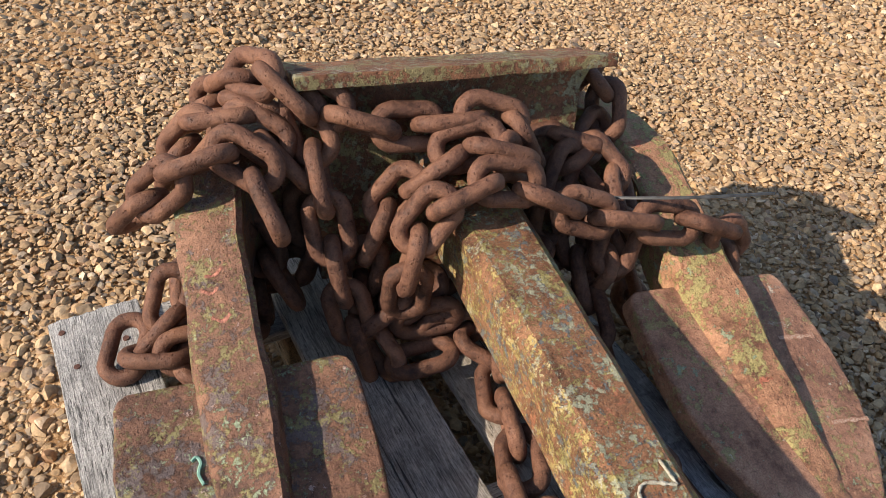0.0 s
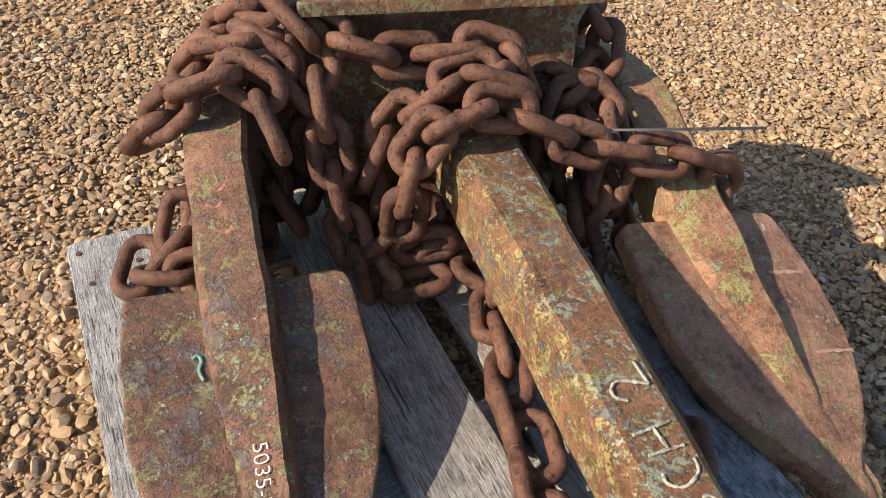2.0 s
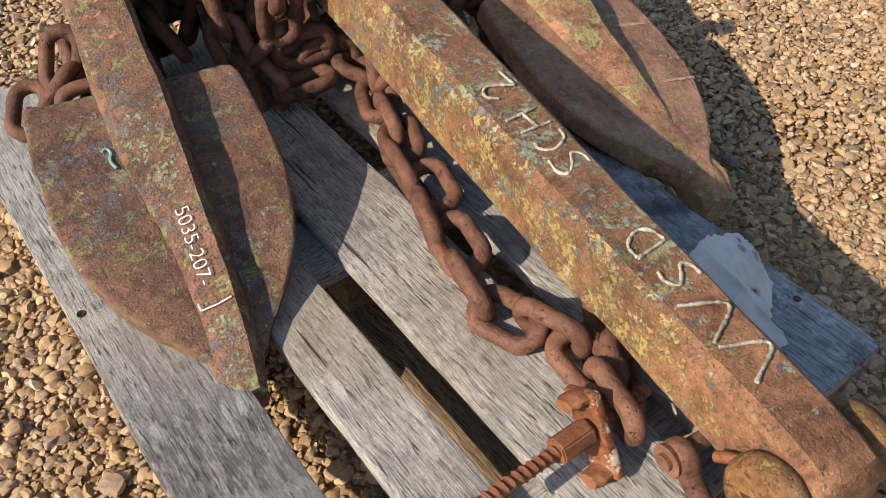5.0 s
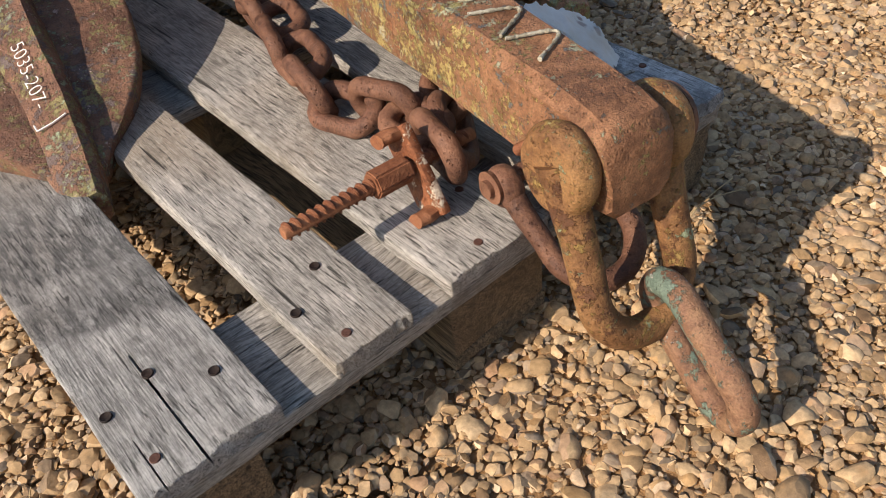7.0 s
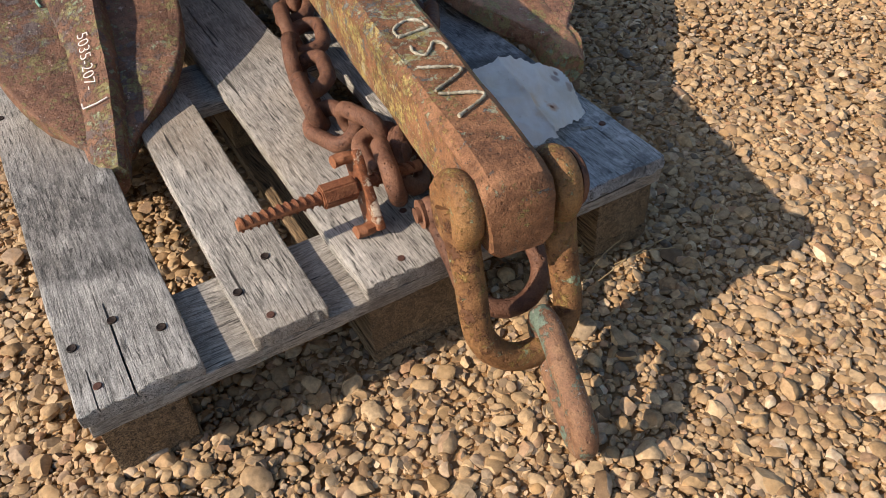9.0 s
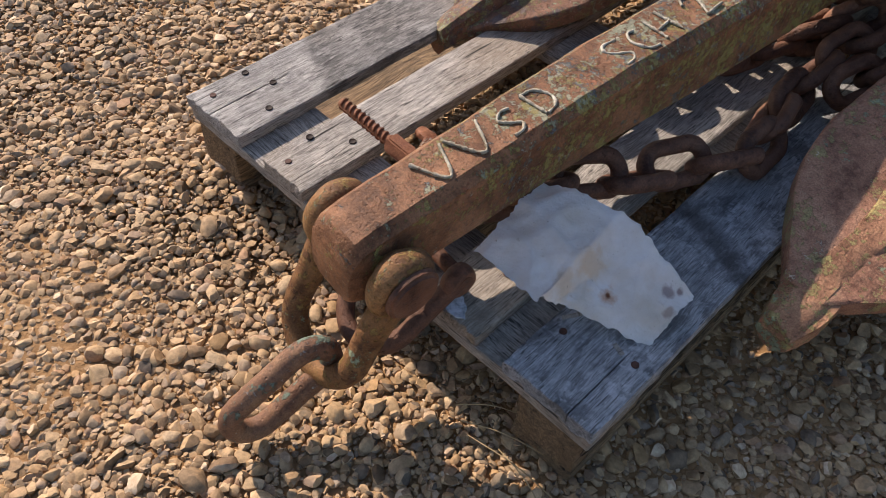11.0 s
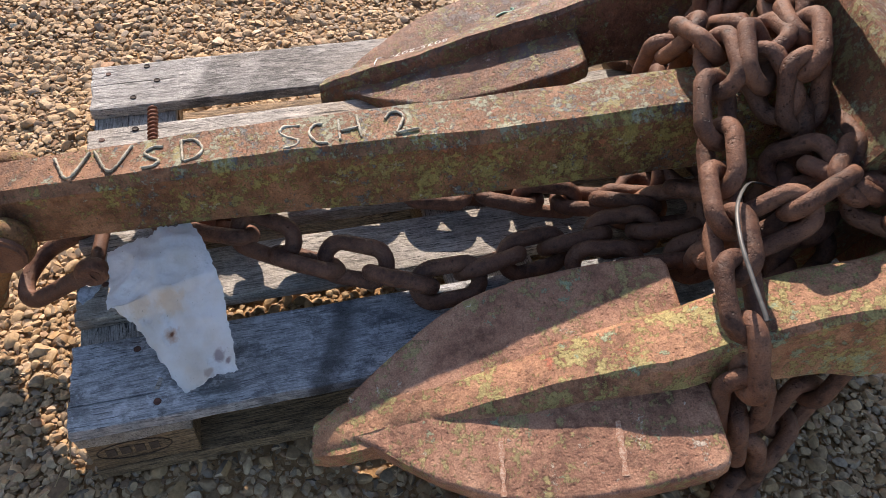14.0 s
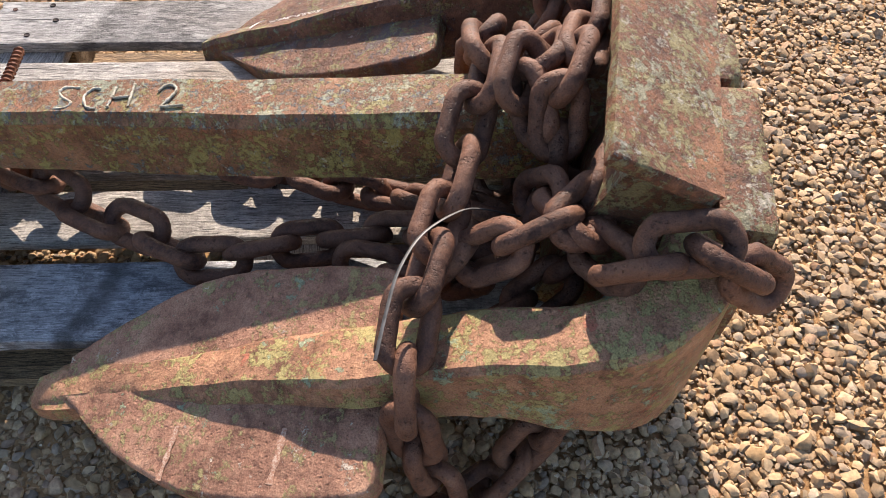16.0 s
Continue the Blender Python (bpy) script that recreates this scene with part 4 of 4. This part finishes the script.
for k in range(24):
    x = 0.006 + 0.0098 * k
    for half in (0, 1):
        arc = [(x + 0.0045 * (i / 8 - 0.5), 0.0080 * math.cos(math.pi * half + math.pi * (0.08 + 0.84 * i / 8)), 0.0080 * math.sin(math.pi * half + math.pi * (0.08 + 0.84 * i / 8))) for i in range(9)]
        tube(bm, arc, [0.0006, 0.0016, 0.002, 0.0022, 0.0022, 0.0022, 0.002, 0.0016, 0.0006], 6)
part("thread", bm, bracket_iron, bracket, smooth=50)
bm = bmesh.new()
bmesh.ops.create_cone(bm, cap_ends=True, segments=6, radius1=0.0165, radius2=0.0165, depth=0.046)
bmesh.ops.bevel(bm, geom=bm.edges[:], offset=0.002, segments=2, affect="EDGES")
ob = part("nut", bm, bracket_iron, bracket, smooth=30)
ob.matrix_basis = pose(0.130, 0, 0, 0, 90, 0)
pale_rust = painted_iron("pale_rust", ((0.09, 0.03, 0.014), (0.21, 0.075, 0.033), (0.33, 0.14, 0.07)), [((0.62, 0.52, 0.40), 0.30, 55)], 3.3, 0.5)
bm = bmesh.new()
block(bm, -0.006, 0.006, -0.052, 0.052, -0.024, 0.024, 0.003, (2, 8, 3), 0.001, 4.0)
ob = part("clamp_plate", bm, pale_rust, bracket, smooth=40)
PLATE = pose(0.164, -0.002, -0.010, 53, 0, 0)
ob.matrix_basis = PLATE
for side in (-1, 1):
    bm = bmesh.new()
    tube(bm, smooth_path([(0.0, 0, 0), (-0.012, side * 0.003, 0), (-0.030, side * 0.002, 0)], 0.004), 0.0085, 10, squash=1.0)
    for v in bm.verts:
        v.co.z *= 2.1 if v.co.x > -0.02 else 1.6
    jitter(bm, 0.001, 40, side)
    ob = part("wing", bm, bracket_iron, bracket, smooth=60)
    ob.matrix_basis = PLATE @ pose(0, side * 0.044, 0)

# ---- paper ----
sheet = Nodes("stained_paper")
sv = sheet.mapped()
s1, s2 = sheet.noise(sv, 16, 6, 0.6), sheet.noise(sv, 60, 6, 0.6)
sc = sheet.ramp(s1, (0.42, (0.93, 0.93, 0.925)), (0.7, (0.80, 0.76, 0.69)))
sc = sheet.mix(sheet.math("MULTIPLY", sheet.ramp(s2, (0.66, 0.0), (0.74, 1.0)), 0.4), sc, (0.38, 0.30, 0.22))


def blot(at, radius, colour, how):
    """A stain of its own shape round one spot of the sheet."""
    flat = sheet.tree.nodes.new("ShaderNodeVectorMath")
    flat.operation = "MULTIPLY"
    flat.inputs[1].default_value = (1, 1, 0)
    sheet.link(sheet.coords.outputs["Object"], flat.inputs[0])
    d = sheet.tree.nodes.new("ShaderNodeVectorMath")
    d.operation = "DISTANCE"
    d.inputs[1].default_value = (*at, 0)
    sheet.link(flat.outputs[0], d.inputs[0])
    far = sheet.math("ADD", d.outputs["Value"], sheet.math("MULTIPLY", sheet.math("SUBTRACT", s2, 0.5), radius * 2.2))
    return sheet.mix(sheet.math("MULTIPLY", sheet.ramp(sheet.math("MULTIPLY", far, 0.5 / radius), (0.22, 1.0), (0.46, 0.0)), how), sc, colour)


for spot, size, colour, how in (((0.703, 0.137), 0.013, (0.62, 0.36, 0.18), 0.7), ((0.703, 0.137), 0.0055, (0.20, 0.065, 0.025), 0.95), ((0.752, 0.196), 0.010, (0.30, 0.17, 0.16), 0.6),
                               ((0.766, 0.180), 0.009, (0.42, 0.29, 0.22), 0.6), ((0.668, 0.140), 0.022, (0.80, 0.66, 0.48), 0.55), ((0.662, 0.100), 0.016, (0.78, 0.66, 0.50), 0.5), ((0.760, 0.205), 0.006, (0.26, 0.14, 0.13), 0.7)):
    sc = blot(spot, size, colour, how)
s3 = sheet.noise(sv, 220, 4, 0.6)
sc = sheet.mix(sheet.math("MULTIPLY", sheet.ramp(s3, (0.68, 0.0), (0.73, 1.0)), 0.6), sc, (0.30, 0.24, 0.19))
paper_mat = sheet.finish(sc, 0.6, (s1, 0.004), (s2, 0.0022), (s3, 0.0006), spec=0.4)
EDGE_A = [(0.556, 0.058, 0.200), (0.612, 0.060, 0.200), (0.654, 0.058, 0.193), (0.668, 0.086, 0.178), (0.715, 0.112, 0.160), (0.772, 0.144, 0.140)]
EDGE_B = [(0.556, 0.176, 0.243), (0.612, 0.196, 0.246), (0.650, 0.205, 0.240), (0.686, 0.212, 0.230), (0.730, 0.214, 0.206), (0.776, 0.215, 0.180)]
bm = bmesh.new()
rows = []
for i in range(56):
    t = i / 55 * 5
    k, f = min(int(t), 4), t - min(int(t), 4)
    a, b = Vector(EDGE_A[k]).lerp(Vector(EDGE_A[k + 1]), f), Vector(EDGE_B[k]).lerp(Vector(EDGE_B[k + 1]), f)
    row = []
    for j in range(42):
        p = a.lerp(b, j / 41)
        rag = 0.0042 if i in (0, 55) or j in (0, 41) else 0.002 if i in (1, 54) or j in (1, 40) else 0.0
        p += noise.noise_vector(p * 70) * rag * 0.35 + noise.noise_vector(p * 300) * rag * 0.7
        fold = 0.009 * math.exp(-(((i / 55 - 0.45 + 0.03 * noise.noise(p * 20)) / 0.035) ** 2)) * (1 - j / 60)
        crease = 0.0045 * (1 - abs(noise.noise(p * 17 + Vector((3, 1, 7)))) * 3.2) + 0.0022 * (1 - abs(noise.noise(p * 38)) * 3)
        p.z += 0.005 * noise.noise(p * 14) + crease + fold + 0.006 * math.sin(j / 41 * math.pi)
        row.append(bm.verts.new(p))
    rows.append(row)
for r0, r1 in zip(rows, rows[1:]):
    for j in range(41):
        bm.faces.new((r0[j], r0[j + 1], r1[j + 1], r1[j]))
bmesh.ops.solidify(bm, geom=bm.faces[:], thickness=0.0022)
tagged(part("paper_sheet", bm, paper_mat, None, smooth=70), "crumpled white paper sheet with rust stains leaning on the shank", "paper")

# ---- marks and small things ----
chalk = Nodes("white_chalk")
ck = chalk.noise(chalk.mapped(), 420, 6, 0.7)
chalk_mat = chalk.finish(chalk.ramp(ck, (0.36, (0.34, 0.28, 0.24)), (0.47, (0.78, 0.75, 0.71))), 0.9, (ck, 0.0004), spec=0.2)


def lettering(words, size, m, parent, name, mat):
    """Flat writing; each character is a mesh part."""
    curve = bpy.data.curves.new(name, "FONT")
    curve.body, curve.size, curve.extrude, curve.offset, curve.align_x = words, size, 0.0003, -0.0005, "LEFT"
    text = new(name, curve)
    me = bpy.data.meshes.new_from_object(text.evaluated_get(bpy.context.evaluated_depsgraph_get()))
    bpy.data.objects.remove(text)
    whole = bmesh.new()
    whole.from_mesh(me)
    bmesh.ops.remove_doubles(whole, verts=whole.verts[:], dist=1e-6)
    left = set(whole.verts)
    while left:
        found, todo = set(), [left.pop()]
        while todo:
            v = todo.pop()
            found.add(v)
            todo += [w for w in (e.other_vert(v) for e in v.link_edges) if w not in found]
        left -= found
        bm = bmesh.new()
        at = {v: bm.verts.new(v.co + 0.0005 * noise.noise_vector(v.co * 160)) for v in found}
        for f in {f for v in found for f in v.link_faces}:
            bm.faces.new([at[v] for v in f.verts])
        part(name, bm, mat, parent, smooth=20).matrix_basis = m


NUMBER = basis((0.170, 0.650, 0.2375), (-0.026, -0.120, -0.0465), (0.93, -0.20, 0.36))
lettering("5035-207-", 0.0275, NUMBER, anchor, "chalk_digit", chalk_mat)
bm = bmesh.new()
tube(bm, [(0.0, 0.0, 0), (0.001, 0.022, 0), (-0.001, 0.041, 0)], 0.0012, 5)
tube(bm, [(0.0, 0.0, 0), (-0.010, -0.001, 0)], 0.0012, 5)
ob = part("chalk_tick", bm, chalk_mat, anchor, smooth=60)
ob.matrix_basis = NUMBER @ pose(0.142, -0.008, 0.0)

tie_plastic = Nodes("grey_plastic")
tn = tie_plastic.noise(tie_plastic.mapped(), 90, 3, 0.5)
tie_mat = tie_plastic.finish(tie_plastic.ramp(tn, (0.3, (0.028, 0.028, 0.027)), (0.7, (0.075, 0.075, 0.072))), 0.5, (tn, 0.0003))
bm = bmesh.new()
tube(bm, smooth_path([(0.760, 0.945, 0.344), (0.766, 0.923, 0.356), (0.775, 0.890, 0.377), (0.789, 0.859, 0.393), (0.837, 0.813, 0.411), (0.890, 0.786, 0.416), (0.940, 0.773, 0.413), (0.984, 0.764, 0.409), (1.003, 0.760, 0.406)], 0.01), 0.0025, 8, squash=0.45)
tagged(part("cable_tie", bm, tie_mat, None, smooth=60), "loose dark grey plastic cable tie caught in the chain", "cable tie")

# pale scratches over the outer half of a fluke
pale = Nodes("pale_scratch")
pn = pale.noise(pale.mapped(), 260, 6, 0.7)
pale_mat = pale.finish(pale.ramp(pn, (0.46, (0.34, 0.18, 0.115)), (0.60, (0.50, 0.37, 0.28))), 0.85, (pn, 0.0006), spec=0.3)
for x, y, w in ((1.006, 0.640, 0.0060), (0.985, 0.504, 0.0050)):
    bm = bmesh.new()
    way = smooth_path([(-0.033, 0.003, 0), (0.0, 0.0, 0), (0.033, -0.004, 0)], 0.006)
    tube(bm, way, [w * (0.6 + 0.5 * noise.noise(p * 90)) for p in way], 6)
    for v in bm.verts:
        v.co.z *= 0.15
    ob = part("scratch", bm, pale_mat, anchor, smooth=60)
    ob.matrix_basis = BARE.on(x, y, 0.0006)

# a curl of green paint and red scratches
teal = Nodes("teal_paint")
tp = teal.noise(teal.mapped(), 200, 3, 0.5)
teal_mat = teal.finish(teal.ramp(tp, (0.3, (0.12, 0.26, 0.20)), (0.7, (0.24, 0.42, 0.33))), 0.6, (tp, 0.0005))
bm = bmesh.new()
tube(bm, smooth_path([(0, 0, 0), (0.006, 0.004, 0), (0.010, -0.004, 0), (0.006, -0.016, 0), (0.010, -0.030, 0)], 0.002), 0.0022, 6)
ob = part("paint_drip", bm, teal_mat, anchor, smooth=60)
ob.matrix_basis = NUMBERED.on(0.134, 0.779, 0.0015)
red_paint = Nodes("red_paint")
rp = red_paint.noise(red_paint.mapped(), 180, 5, 0.7)
red_mat = red_paint.finish(red_paint.ramp(rp, (0.45, (0.16, 0.05, 0.03)), (0.6, (0.48, 0.20, 0.13))), 0.7, (rp, 0.0005))
for k, (u, v0) in enumerate(((0.004, 0.175), (-0.006, 0.155), (0.006, 0.135), (-0.004, 0.118))):
    bm = bmesh.new()
    way = smooth_path([(-0.012, 0.006 * (k % 2), 0), (0.0, -0.003, 0), (0.012, 0.004, 0)], 0.002)
    tube(bm, way, [0.0026 + 0.002 * noise.noise(p * 200 + Vector((k, 0, 0))) for p in way], 6)
    for v in bm.verts:
        v.co.z *= 0.3
    ob = part("paint_mark", bm, red_mat, anchor, smooth=60)
    ob.matrix_basis = basis((0.222 + u, 0.790 + v0, 0.3545 + 0.42 * (v0 - 0.143) + 0.2 * u), (1, -0.1, 0.2), (0.1, 1, 0.42))

# burnt-in mark on the corner block: an oval with bars
burn = Nodes("burnt_mark")
bn = burn.noise(burn.mapped(), 300, 4, 0.6)
burn_mat = burn.finish(burn.ramp(bn, (0.3, (0.035, 0.022, 0.014)), (0.7, (0.09, 0.06, 0.04))), 0.9, (bn, 0.0003))
MARK = basis((0.7868 - 0.4, 0.062 - 0.6, 0.062), (0, 1, 0), (0, 0, 1))
bm = bmesh.new()
tube(bm, [(0.048 * math.cos(a), 0.020 * math.sin(a), 0) for a in np.linspace(0, 2 * math.pi, 40, endpoint=False)], 0.0009, 5, True)
ob = part("brand_ring", bm, burn_mat, pallet, smooth=60)
ob.matrix_basis = MARK
for k in range(4):
    bm = bmesh.new()
    block(bm, -0.0065, 0.0065, -0.0085, 0.0085, -0.0006, 0.0006, 0.0004)
    ob = part("brand_bar", bm, burn_mat, pallet, smooth=0)
    ob.matrix_basis = MARK @ pose(-0.030 + 0.0185 * k, 0, 0)

# straws and splinters by the pallet
straw = Nodes("dry_straw")
stn = straw.noise(straw.mapped(), 60, 3, 0.5)
straw_mat = straw.finish(straw.ramp(stn, (0.3, (0.30, 0.20, 0.09)), (0.7, (0.50, 0.38, 0.20))), 0.8, (stn, 0.0003))
for x, y, z, heading, length in ((0.64, -0.035, 0.012, 20, 0.12), (0.66, -0.045, 0.014, 5, 0.15), (0.70, -0.03, 0.012, -14, 0.10), (0.86, -0.06, 0.012, 40, 0.06), (1.02, -0.24, 0.012, 70, 0.05), (-0.08, 0.15, 0.012, 80, 0.05), (0.62, -0.025, 0.016, 35, 0.09)):
    bm = bmesh.new()
    tube(bm, smooth_path([(0, 0, 0), (length / 2, 0.004, 0.006), (length, 0, 0.002)], 0.012), 0.0008, 5)
    ob = tagged(part("straw", bm, straw_mat, None, smooth=60), "thin dry straw lying on the gravel", "straw", group="straws by the pallet")
    ob.matrix_basis = pose(x, y, z, 0, 0, heading)
for x, y, heading, length in ((0.672, 0.098, 60, 0.028), (0.74, 0.115, -20, 0.018)):
    bm = bmesh.new()
    block(bm, 0, length, -0.003, 0.003, 0, 0.002, 0.0005, (3, 1, 1), 0.0008)
    ob = tagged(part("wood_splinter", bm, grey_wood, None), "small grey wood splinter lying on the pallet deck", "splinter", group="splinters on the pallet")
    ob.matrix_basis = pose(x, y, 0.1445, 0, 0, heading)
flake_paint = Nodes("pale_blue_paint")
fp = flake_paint.noise(flake_paint.mapped(), 120, 6, 0.7)
flake_mat = flake_paint.finish(flake_paint.ramp(fp, (0.35, (0.22, 0.25, 0.28)), (0.6, (0.62, 0.66, 0.70))), 0.7, (fp, 0.001))
bm = bmesh.new()
chip = [bm.verts.new((0.024 * math.cos(a) * (1 + 0.35 * noise.noise(Vector((a * 2, 1, 0)))), 0.013 * math.sin(a) * (1 + 0.4 * noise.noise(Vector((a * 3, 4, 0)))), 0.0)) for a in np.linspace(0, 2 * math.pi, 22, endpoint=False)]
for v in bmesh.ops.extrude_face_region(bm, geom=[bm.faces.new(chip)])["geom"]:
    if isinstance(v, bmesh.types.BMVert):
        v.co.z += 0.0016 + 0.0012 * noise.noise(v.co * 150)
ob = tagged(part("paint_chip", bm, flake_mat, None), "flake of pale blue-white paint lying on the pallet deck", "paint flake")
ob.matrix_basis = pose(0.566, 0.018, 0.1445, 0, 0, -25)
